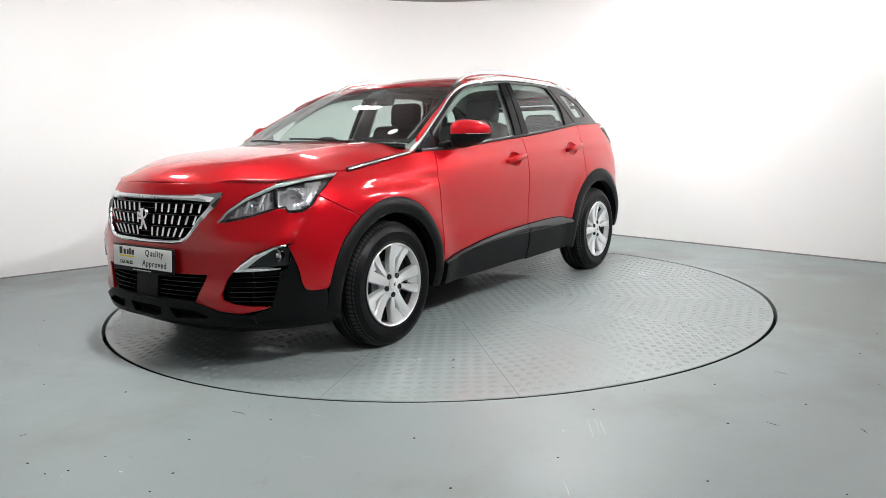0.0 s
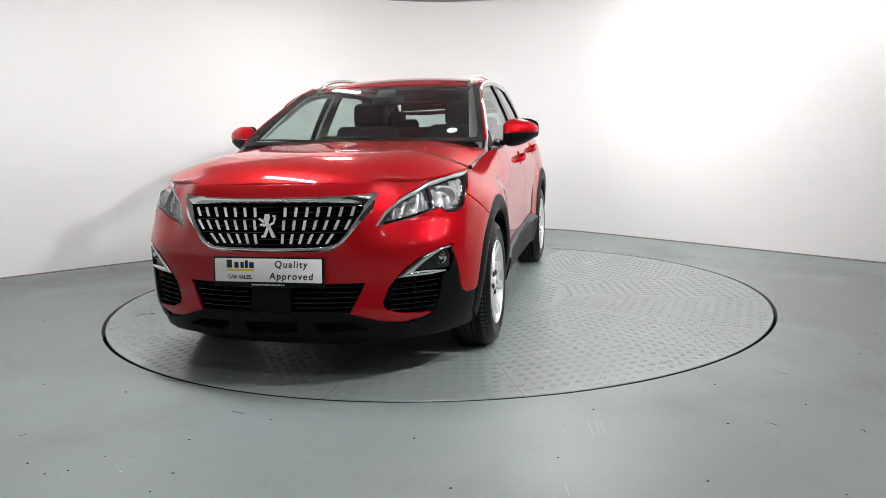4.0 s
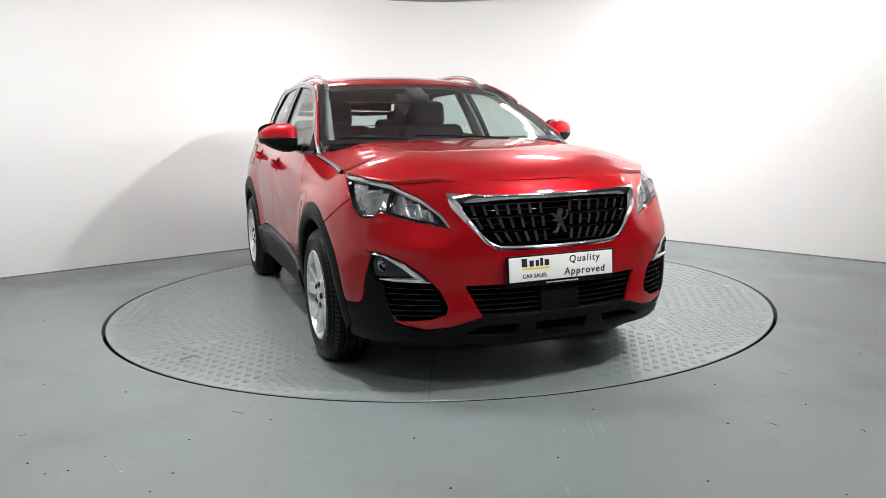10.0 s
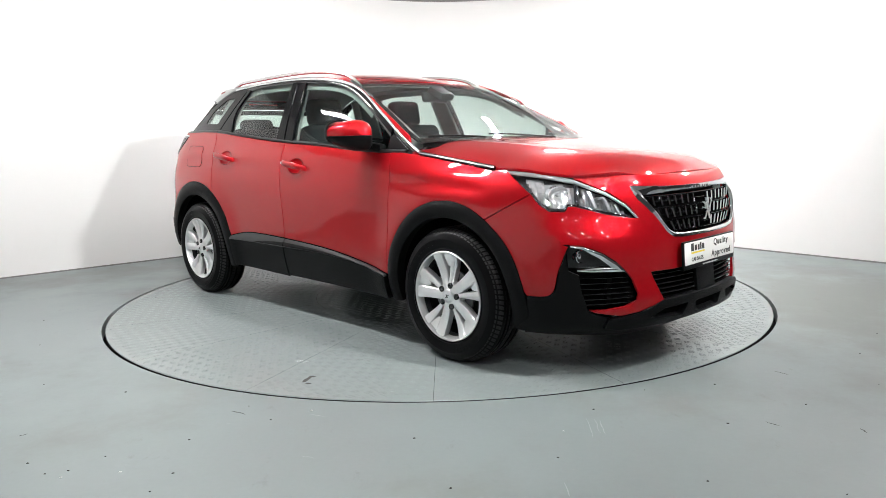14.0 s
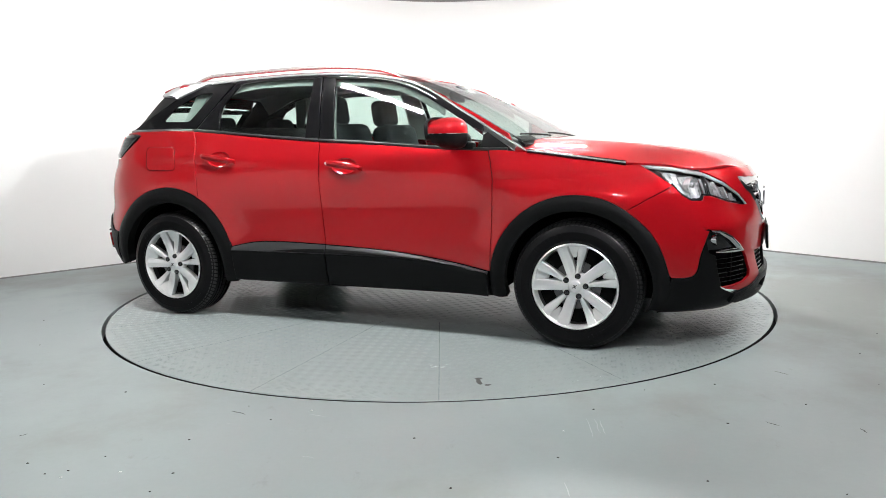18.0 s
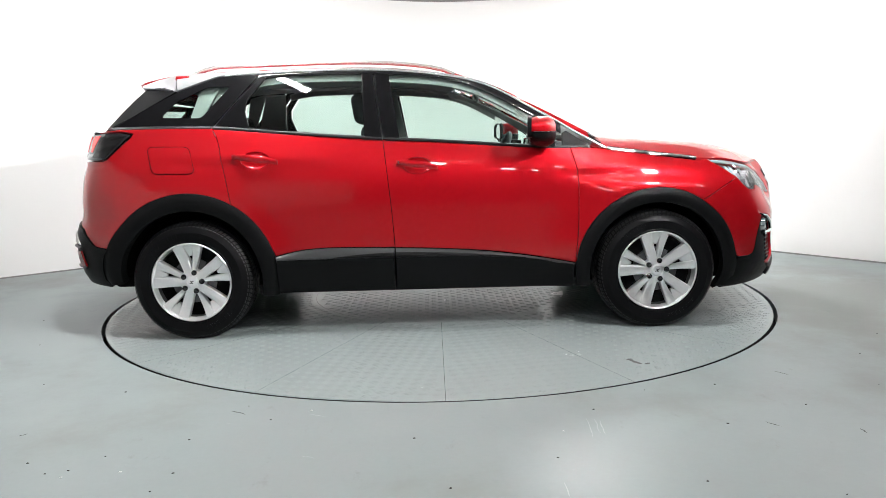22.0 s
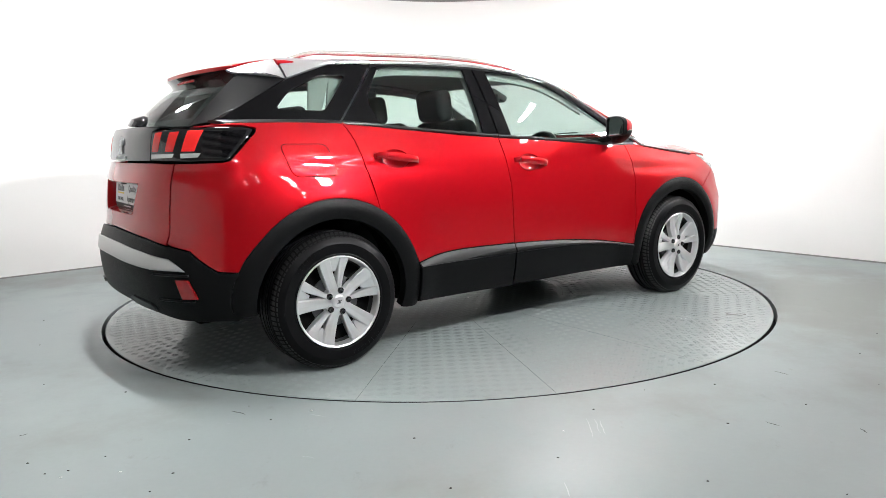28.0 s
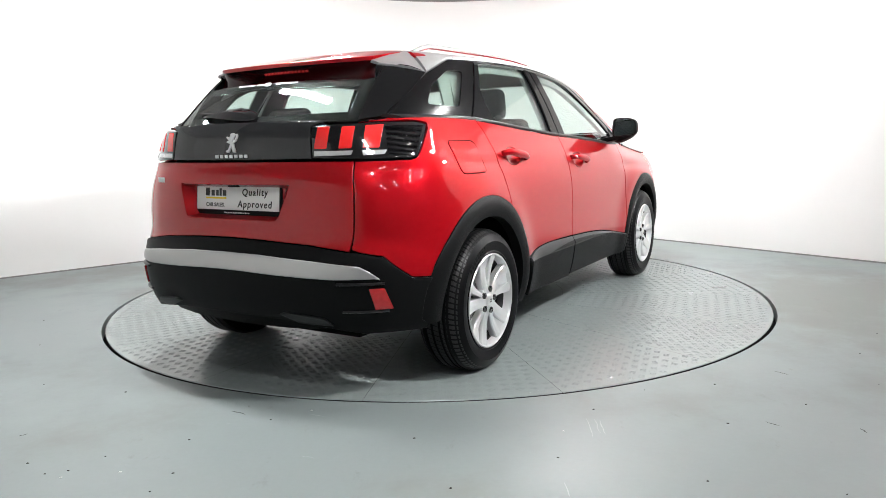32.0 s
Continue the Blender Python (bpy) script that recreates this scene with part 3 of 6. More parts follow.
HOODY = Spline((1.0, 0.790), (1.3, 0.786), (1.58, 0.790), (1.665, 0.798), (1.75, 0.784), (1.82, 0.751), (1.932, 0.663), (1.995, 0.578), (2.06, 0.49), (2.2, 0.40))
HOODE = Spline((1.0, 1.044), (1.3, 1.004), (1.58, 0.971), (1.665, 0.968), (1.82, 0.952), (1.932, 0.936), (1.995, 0.939), (2.06, 0.942), (2.2, 0.94))


def hood(x, y):
    """The bonnet: a crowned sheet that rolls down to its side edges."""
    x, y0 = np.asarray(x, float), np.asarray(y, float)
    y = np.abs(y0)
    xx = x + (0.16 + 0.10 * step(1.7, 2.0, x)) * y * y
    crease = 0.005 * step(0.34, 0.50, y) * step(2.05, 1.7, x)
    z = HOODZ(xx) - 0.025 * (y / 0.75) ** 2 + crease
    w = np.clip((y / HOODY(x) - 0.50) / 0.50, 0, 1.1) ** 2.2 * step(2.16, 1.98, x)
    return np.stack([x, y0, z * (1 - w) + HOODE(x) * w], -1)


def roof(x, y):
    x, y0 = np.asarray(x, float), np.asarray(y, float)
    y = np.abs(y0)
    return np.stack([x, y0, ROOFZ(x + 0.10 * y * y) - 0.03 * (y / 0.6) ** 2 - 0.02 * (y / 0.6) ** 6], -1)


def screen(x, y):
    x, y0 = np.asarray(x, float), np.asarray(y, float)
    y = np.abs(y0)
    return np.stack([x, y0, SCREENZ(x + 0.12 * y * y) - 0.008 * (y / 0.7) ** 4], -1)


def back(x, y):
    x, y0 = np.asarray(x, float), np.asarray(y, float)
    y = np.abs(y0)
    return np.stack([x, y0, BACKZ(x - 0.35 * y * y)], -1)


# ---- panels cut from those surfaces ----
from mathutils.geometry import delaunay_2d_cdt


def rounded(poly, r, n=4):
    """Rounds the corners of an outline."""
    out = []
    P = [np.array(p[:2], float) for p in poly]
    for i, p in enumerate(P):
        rr = poly[i][2] if len(poly[i]) > 2 else r
        a, b = P[i - 1] - p, P[(i + 1) % len(P)] - p
        la, lb = np.linalg.norm(a), np.linalg.norm(b)
        k = min(rr, 0.45 * la, 0.45 * lb)
        if k < 1e-4:
            out.append(p)
            continue
        s, e = p + a / la * k, p + b / lb * k
        for j in range(n + 1):
            t = j / n
            out.append((1 - t) ** 2 * s + 2 * t * (1 - t) * p + t * t * e)
    return out


def curve(pts, n=6):
    """A smooth open line through the points."""
    P = [np.array(p, float) for p in pts]
    out = []
    for i in range(len(P) - 1):
        a, b, c, d = P[max(i - 1, 0)], P[i], P[i + 1], P[min(i + 2, len(P) - 1)]
        for j in range(n):
            t = j / n
            out.append(0.5 * (2 * b + (c - a) * t + (2 * a - 5 * b + 4 * c - d) * t * t + (3 * b - a - 3 * c + d) * t ** 3))
    out.append(P[-1])
    return [tuple(p) for p in out]


def arc(cx, cz, r, a0, a1, n=20, sx=1.0):
    return [(cx + sx * r * math.cos(radians(a0 + (a1 - a0) * k / n)), cz + r * math.sin(radians(a0 + (a1 - a0) * k / n))) for k in range(n + 1)]


def inside(px, py, poly):
    x, y = poly[:, 0], poly[:, 1]
    x2, y2 = np.roll(x, -1), np.roll(y, -1)
    c = np.zeros(px.shape, bool)
    for a, b, d, e in zip(x, y, x2, y2):
        if b != e:
            c ^= ((b > py) != (e > py)) & (px < (d - a) * (py - b) / (e - b) + a)
    return c


def lifted(surf, p, q, flip):
    """Points and outward normals of a surface."""
    h = 1e-3
    P = surf(p, q)
    A, B = surf(p + h, q) - surf(p - h, q), surf(p, q + h) - surf(p, q - h)
    N = np.cross(A, B)
    N /= np.linalg.norm(N, axis=-1, keepdims=True) + 1e-12
    return P, N * flip


FLIP = {belt: 1.0, house: -1.0, hood: 1.0, roof: 1.0, screen: 1.0, back: 1.0}


def loop_points(outline, res):
    """An outline with evenly dense points."""
    O = [np.array(p[:2], float) for p in outline]
    dense = []
    for i, p in enumerate(O):
        q = O[(i + 1) % len(O)]
        k = max(1, int(np.linalg.norm(q - p) / (res * 0.6)))
        dense += [p + (q - p) * j / k for j in range(k)]
    D = np.array(dense)
    D = D[np.linalg.norm(D - np.roll(D, 1, 0), axis=1) > 2e-4]
    area = 0.5 * np.sum(D[:, 0] * np.roll(D[:, 1], -1) - np.roll(D[:, 0], -1) * D[:, 1])
    return D if area > 0 else D[::-1]


def sheet(surf, outline, lift=0.0, gap=0.002, edge=0.003, drop=0.0022, depth=0.014, res=0.045, side=1, holes=()):
    """A panel: its outline and holes in the surface's own two coordinates, with rolled edges and flanges. side -1 mirrors it
    to the car's right."""
    loops = [(loop_points(outline, res), 1.0)] + [(loop_points(h, res), -1.0) for h in holes]
    pts, edges, outers, k = [], [], [], 0
    for D, sg in loops:
        t = np.roll(D, -1, 0) - np.roll(D, 1, 0)
        t /= np.linalg.norm(t, axis=1, keepdims=True) + 1e-12
        nin = np.stack([-t[:, 1], t[:, 0]], 1) * sg
        n = len(D)
        outers.append((k, D + nin * gap))
        pts += [D + nin * gap, D + nin * (gap + edge)]
        edges += [(k + i, k + (i + 1) % n) for i in range(n)] + [(k + n + i, k + n + (i + 1) % n) for i in range(n)]
        k += 2 * n
    D = loops[0][0]
    lo, hi = D.min(0), D.max(0)
    gx, gy = np.meshgrid(np.arange(lo[0] + res / 2, hi[0], res), np.arange(lo[1] + res / 2, hi[1], res))
    gx = gx + (np.arange(gx.shape[0]) % 2)[:, None] * res * 0.5
    g = np.stack([gx.ravel(), gy.ravel()], 1)
    if len(g):
        ok = inside(g[:, 0], g[:, 1], pts[1])
        for i in range(1, len(loops)):
            ok &= ~inside(g[:, 0], g[:, 1], pts[2 * i + 1])
        g = g[ok]
    if len(g):
        rim = np.concatenate([pts[2 * i + 1] for i in range(len(loops))])
        g = g[((g[:, None, :] - rim[None]) ** 2).sum(2).min(1) > (0.35 * res) ** 2]
    allp = np.concatenate(pts + ([g] if len(g) else []))
    V, _, F, orig, _, _ = delaunay_2d_cdt([Vector(p) for p in allp], edges, [], 1, 1e-6)
    V = np.array([tuple(v) for v in V])
    outer_of = {}
    for li, (start, O) in enumerate(outers):
        for i in range(len(O)):
            outer_of[start + i] = (li, i)
    tag = [next((outer_of[o] for o in os_ if o in outer_of), None) for os_ in orig]
    ring = np.array([t is not None for t in tag])
    flip = FLIP[surf]
    P, N = lifted(surf, V[:, 0], V[:, 1], flip)
    P = P + N * (lift - drop * ring)[:, None]
    faces = [tuple(f) for f in F]
    if holes:
        cen = np.array([V[list(f)].mean(0) for f in faces])
        ok = np.ones(len(faces), bool)
        for i in range(1, len(loops)):
            ok &= ~inside(cen[:, 0], cen[:, 1], outers[i][1])
        faces = [f for f, o in zip(faces, ok) if o]
    a, b, c = (P[[f[j] for f in faces]] for j in range(3))
    good = (np.cross(b - a, c - a) * N[[f[0] for f in faces]]).sum(1) > 0
    faces = [f if o else f[::-1] for f, o in zip(faces, good)]
    Nn = N.copy()
    Ps = [P]
    k = len(P)
    extra = []
    for li, (start, O) in enumerate(outers):
        n = len(O)
        Po, No = lifted(surf, O[:, 0], O[:, 1], flip)
        nxt = np.roll(Po, -1, 0) - np.roll(Po, 1, 0)
        fl = np.cross(nxt, No)
        fl /= np.linalg.norm(fl, axis=1, keepdims=True) + 1e-12
        step_in = lifted(surf, *(O + (pts[2 * li + 1] - O)).T, flip)[0] - Po
        fl = np.where((fl * step_in).sum(1, keepdims=True) > 0, -fl, fl)
        for i, t in enumerate(tag):
            if t is not None and t[0] == li:
                Nn[i] = Nn[i] * 0.75 + fl[t[1]] * 0.66
        Ps += [Po + No * (lift - drop), Po + No * (lift - depth)]
        extra += [fl, fl]
        base = np.concatenate(Ps[-2:])
        for i in range(n):
            j = (i + 1) % n
            q = (i, j, n + j, n + i)
            v = np.cross(base[q[1]] - base[q[0]], base[q[3]] - base[q[0]])
            q = q if (v * fl[i]).sum() > 0 else q[::-1]
            faces.append(tuple(k + e for e in q))
        k += 2 * n
    P, Nn = np.concatenate(Ps), np.concatenate([Nn] + extra)
    if side < 0:
        P, Nn = P * (1, -1, 1), Nn * (1, -1, 1)
        faces = [f[::-1] for f in faces]
    return P, faces, Nn


def panel(name, surf, outline, material, parent, label="", side=1, **kw):
    P, F, N = sheet(surf, outline, side=side, **kw)
    return mesh_ob(name, P, F, material, parent, label, normals=N)


def full(name, surf, half, material, parent, label="", **kw):
    """A panel across the car: half its outline, from the middle at one end to the middle at the other, second coordinate y."""
    if surf is belt:
        mid = 0.0 if half[0][0] < UEND / 2 else UEND
        o = list(half) + [(2 * mid - p[0], p[1]) for p in reversed(half) if abs(p[0] - mid) > 1e-6]
    else:
        o = list(half) + [(p[0], -p[1]) for p in reversed(half) if abs(p[1]) > 1e-6]
    return panel(name, surf, o, material, parent, label, **kw)


def resample(line, n):
    P = np.array([p for p in line], float)
    d = np.concatenate([[0], np.cumsum(np.linalg.norm(np.diff(P, axis=0), axis=1))])
    t = np.linspace(0, d[-1], n)
    return np.stack([np.interp(t, d, P[:, i]) for i in range(P.shape[1])], 1)


def strip(name, A, B, material, parent, label="", side=1, crown=0.004, depth=0.012, n=40, m=6, closed=False, out=None):
    """A moulding between two lines in space, arched between them, with edges turned in."""
    A, B = resample(A, n), resample(B, n)
    t = np.gradient(A, axis=0)
    N = np.cross(t, B - A)
    N /= np.linalg.norm(N, axis=1, keepdims=True) + 1e-12
    if out is None:
        out = (0, 1, 0.2)
    if (N @ np.array(out, float)).sum() < 0:
        N = -N
    rows = [A - N * depth]
    for k in range(m + 1):
        s = k / m
        rows.append(A + (B - A) * s + N * crown * (1 - (2 * s - 1) ** 2))
    rows.append(B - N * depth)
    V = np.concatenate(rows)
    F = []
    for r in range(len(rows) - 1):
        for i in range(n - (0 if closed else 1)):
            j = (i + 1) % n
            F.append((r * n + i, r * n + j, (r + 1) * n + j, (r + 1) * n + i))
    if not closed:
        L = len(rows)
        F += [tuple(r * n for r in range(L)), tuple(r * n + n - 1 for r in range(L))]
    if side < 0:
        V = V * (1, -1, 1)
    bm = bmesh.new()
    vs = [bm.verts.new(v) for v in V]
    for f in F:
        bm.faces.new([vs[i] for i in f])
    return part(name, bm, material, parent, label)


def line_on(surf, pts, lift=0.0):
    P = np.array(pts, float)
    Q, N = lifted(surf, P[:, 0], P[:, 1], FLIP[surf])
    return Q + N * lift


# ---- the car ----
def S(x, z):
    return (at_x(x), z)


def Fr(y, z):
    return (at_front(y), z)


def Re(y, z):
    return (at_rear(y), z)


def on_side(pts):
    return [S(*p) for p in pts]


def front(pts):
    return [Fr(*p) for p in pts]


def rear(pts):
    return [Re(*p) for p in pts]


WF, WR, WZ, HUB = 1.3375, -1.3375, 0.345, 0.3365
RF, RR = 0.468, 0.497                                # outer radius of the arch trims
ARCH_F = arc(WF, WZ, RF, 190, -8, 36)
ARCH_R = arc(WR, WZ, RR, 190, -8, 36)
BELT_LINE = Spline((0.95, 1.052), (0.75, 1.056), (0.4, 1.079), (0.15, 1.098), (-0.2, 1.120), (-0.6, 1.152), (-1.0, 1.190), (-1.2, 1.207), (-1.5, 1.215), (-1.8, 1.215))
CLAD_TOP = Spline((0.9, 0.385), (0.6, 0.440), (0.3, 0.478), (0.0, 0.497), (-0.2, 0.505), (-0.5, 0.512), (-0.7, 0.502), (-0.86, 0.470))
ROOF_LINE = Spline((-1.45, 1.492), (-1.2, 1.508), (-0.99, 1.519), (-0.54, 1.530), (-0.2, 1.522), (0.17, 1.480), (0.31, 1.449), (0.41, 1.412), (0.52, 1.355), (0.63, 1.288), (0.75, 1.219), (0.85, 1.157), (0.96, 1.093), (1.05, 1.043))
GLASS_TOP = Spline((-1.0, 1.470), (-0.90, 1.492), (-0.63, 1.506), (-0.35, 1.503), (-0.19, 1.494), (0.05, 1.476), (0.29, 1.424), (0.41, 1.369), (0.52, 1.308), (0.63, 1.243), (0.72, 1.187), (0.80, 1.132))

HEADLIGHT = [on(1.645, 0.802, 0.966), on(1.82, 0.755, 0.951), on(1.935, 0.665, 0.922), on(2.042, 0.562, 0.860), on(2.11, 0.508, 0.804), on(2.15, 0.475, 0.742),
             on(2.13, 0.505, 0.743), on(2.056, 0.61, 0.766), on(1.98, 0.71, 0.802), on(1.955, 0.74, 0.803), on(1.95, 0.756, 0.780), on(1.90, 0.797, 0.783),
             on(1.855, 0.818, 0.812), on(1.813, 0.825, 0.859), on(1.72, 0.815, 0.920)]
GRILLE = front([(0.20, 0.869), (0.35, 0.873), (0.474, 0.882), (0.470, 0.862), (0.42, 0.795), (0.375, 0.725), (0.34, 0.676), (0.30, 0.650), (0.24, 0.643)])
LOW_GRILLE = front([(0.30, 0.488), (0.428, 0.490), (0.36, 0.354), (0.18, 0.349)])
POD = front([(0.79, 0.640), (0.73, 0.630), (0.66, 0.595), (0.60, 0.550), (0.565, 0.512), (0.53, 0.470), (0.505, 0.400), (0.515, 0.372), (0.575, 0.348), (0.66, 0.338), (0.722, 0.337)])
LAMP_REAR = [Re(0.425, 1.176), Re(0.55, 1.184), on(-1.93, 0.66, 1.188), on(-1.807, 0.697, 1.191), on(-1.72, 0.735, 1.190), on(-1.668, 0.758, 1.180), on(-1.676, 0.765, 1.165),
             on(-1.80, 0.785, 1.043), on(-1.82, 0.778, 1.037), on(-1.94, 0.68, 1.037), Re(0.435, 1.044)]


def wing_outline(seam):
    """The wing, from the door's seam forward to the headlight and the bumper, and back over the arch."""
    o = on_side(seam[::-1] + curve([(0.90, 1.052), (1.05, 1.035), (1.3, 1.000), (1.58, 0.962)]))
    o += [HEADLIGHT[0], HEADLIGHT[14], HEADLIGHT[13]]
    o += [on(1.70, 0.87, 0.795)] + on_side([(1.60, 0.735)] + [p for p in ARCH_F if p[0] < 1.59 and p[1] > 0.46][::-1])
    return o


PULLS = ((-0.150, 0.088, 0.968, True), (-1.075, -0.820, 1.018, False))


def recess(pull, s=1.0):
    """The oval hollow behind a door pull."""
    mid = (pull[0] + pull[1]) / 2
    return [(mid + 0.080 * s * math.cos(a), pull[2] + 0.046 * s * math.sin(a)) for a in np.linspace(0, 2 * math.pi, 28, endpoint=False)]


def body(c):
    front_seam = curve([(0.846, 1.050), (0.868, 0.97), (0.884, 0.87), (0.884, 0.65), (0.876, 0.50), (0.868, 0.392)])
    b_seam = curve([(-0.224, 1.118), (-0.205, 0.95), (-0.185, 0.75), (-0.170, 0.507)])
    rear_seam = curve([(-1.205, 1.204), (-1.165, 1.13), (-1.135, 1.0), (-1.11, 0.90), (-1.084, 0.768)])
    doors = {}
    for side in (1, -1):
        # wing, from the door's seam forward to the headlight and the bumper
        panel("front_wing", belt, wing_outline(front_seam), RED, c, side=side, res=0.020)
        top = [(x, float(BELT_LINE(x)) - 0.006) for x in np.linspace(-0.224, 0.846, 14)]
        low = [(x, float(CLAD_TOP(x))) for x in np.linspace(0.868, -0.170, 16)]
        fd = panel("front_door", belt, on_side(top + front_seam[1:] + low[1:] + b_seam[::-1][1:]), RED, c, side=side, res=0.032, holes=[on_side(recess(PULLS[0]))])
        low2 = [(x, float(CLAD_TOP(x))) for x in np.linspace(-0.170, -0.85, 12)]
        top2 = [(x, float(BELT_LINE(x)) - 0.006) for x in np.linspace(-1.205, -0.224, 12)]
        ar = [p for p in ARCH_R if p[0] > -1.083 and p[1] > 0.49]
        rd = panel("rear_door", belt, on_side(top2 + b_seam[1:] + low2[1:] + ar[::-1] + rear_seam[::-1]), RED, c, side=side, res=0.026, holes=[on_side(recess(PULLS[1]))])
        doors[side] = (fd, rd)
        # quarter panel round to the tail
        o = on_side(rear_seam + [p for p in ARCH_R if p[0] < -1.088 and p[1] > 0.54][::-1] + [(-1.79, 0.535), (-1.865, 0.545), (-1.964, 0.640)]) + [Re(0.648, 0.660), Re(0.622, 0.672), Re(0.628, 0.78), Re(0.628, 1.030)]
        o += [on(-1.825, 0.776, 1.032), on(-1.795, 0.787, 1.040), on(-1.668, 0.768, 1.162), on(-1.656, 0.764, 1.184), on(-1.71, 0.74, 1.196), on(-1.80, 0.70, 1.199), on(-1.85, 0.68, 1.203)] + on_side([(x, float(BELT_LINE(x)) - 0.004) for x in np.linspace(-1.8, -1.22, 9)])
        qp = panel("quarter_panel", belt, o, RED, c, side=side, res=0.024)
        # arch trims
        for w, r0, r1, a0, a1, b0, b1 in ((WF, RF, 0.388, 191, -7, 193, -20), (WR, RR, 0.402, 182, -12, 182, -14)):
            A = line_on(belt, on_side(arc(w, WZ, r0, a0, a1, 60)), 0.002)
            B = line_on(belt, on_side(arc(w, WZ, r1, b0, b1, 60)), 0.012)
            strip("arch_trim", A, B, BLACK_PLASTIC, c, "grained black plastic wheel arch trim", side, 0.012, 0.05, 60)
        # trims along the doors' feet, with a bevelled upper face
        for a, b, door in ((0.858, -0.167, fd), (-0.174, -0.848, rd)):
            xs = np.linspace(a, b, 16)
            t = [(x, float(CLAD_TOP(x)) - 0.003) for x in xs]
            k = [(x, min(float(CLAD_TOP(x)) - 0.004, 0.452 - 0.09 * max(0, x - 0.2) ** 1.5)) for x in xs]
            strip("upper_sill_trim", line_on(belt, on_side(t), 0.002), line_on(belt, on_side(k), 0.022), SILL_GREY, door, "dark grey bevelled sill trim", side, 0.003, 0.01, 24)
            panel("sill_trim", belt, on_side(k + [(b, 0.265), (a, 0.255)]), BLACK_PLASTIC, door, "grained black plastic sill trim", side=side, lift=0.022, depth=0.03)
            # black insert that tapers to a point in the lower half of the bevel
            tip, top, bend = (0.58, 0.48, 2.2) if door is fd else (-0.54, 0.52, 1.5)
            e = b if door is fd else a
            xs = np.linspace(e, tip, 18)
            f = (top + (0.96 - top) * np.linspace(0, 1, 18) ** bend)[:, None]
            T = line_on(belt, on_side([(x, float(CLAD_TOP(x)) - 0.003) for x in xs]), 0.002)
            K = line_on(belt, on_side([(x, min(float(CLAD_TOP(x)) - 0.004, 0.452 - 0.09 * max(0, x - 0.2) ** 1.5)) for x in xs]), 0.022)
            up = np.array([[0, 0.0045, 0.003]])
            strip("sill_insert", T * (1 - f) + K * f + up, T * 0.02 + K * 0.98 + up, BLACK_PLASTIC, door, "black tapered sill insert", side, 0.001, 0.006, 24)
        # sill underneath
        panel("sill", belt, on_side([(0.93, 0.30), (0.93, 0.245), (-0.93, 0.245), (-0.93, 0.30)]), BLACK_PLASTIC, c, side=side, lift=-0.01)
        glazing(c, fd, rd, side)
        handles(fd, rd, side)
        # fuel flap on the right, its outline on the panel
        if side < 0:
            fl = rounded([(-1.565, 1.107), (-1.325, 1.102), (-1.286, 0.950), (-1.525, 0.953)], 0.035)
            panel("fuel_flap", belt, on_side(fl), RED, qp, "red fuel filler flap", side=side, lift=0.0035, depth=0.003, drop=0.003, res=0.018)
            ring = line_on(belt, on_side(fl + fl[:1]), 0.0012)
            tube("flap_joint", ring * (1, -1, 1), 0.0016, DARK, qp, n=5)
        # bright strip between wing and bonnet
        A = line_on(belt, on_side([(1.06, 1.033), (1.3, 1.000), (1.60, 0.963)]), 0.006)
        B = A + np.array([[0, -0.012, 0.016]])
        strip("wing_strip", A, B, GLOSS_BLACK, c, "gloss black strip", side, 0.002)
        A = A[:] + np.array([[0, -0.001, 0.005]])
        B = A + np.array([[0, -0.005, 0.008]])
        strip("strip_line", A, B, CHROME, c, "thin chrome line", side, 0.003)
    return doors


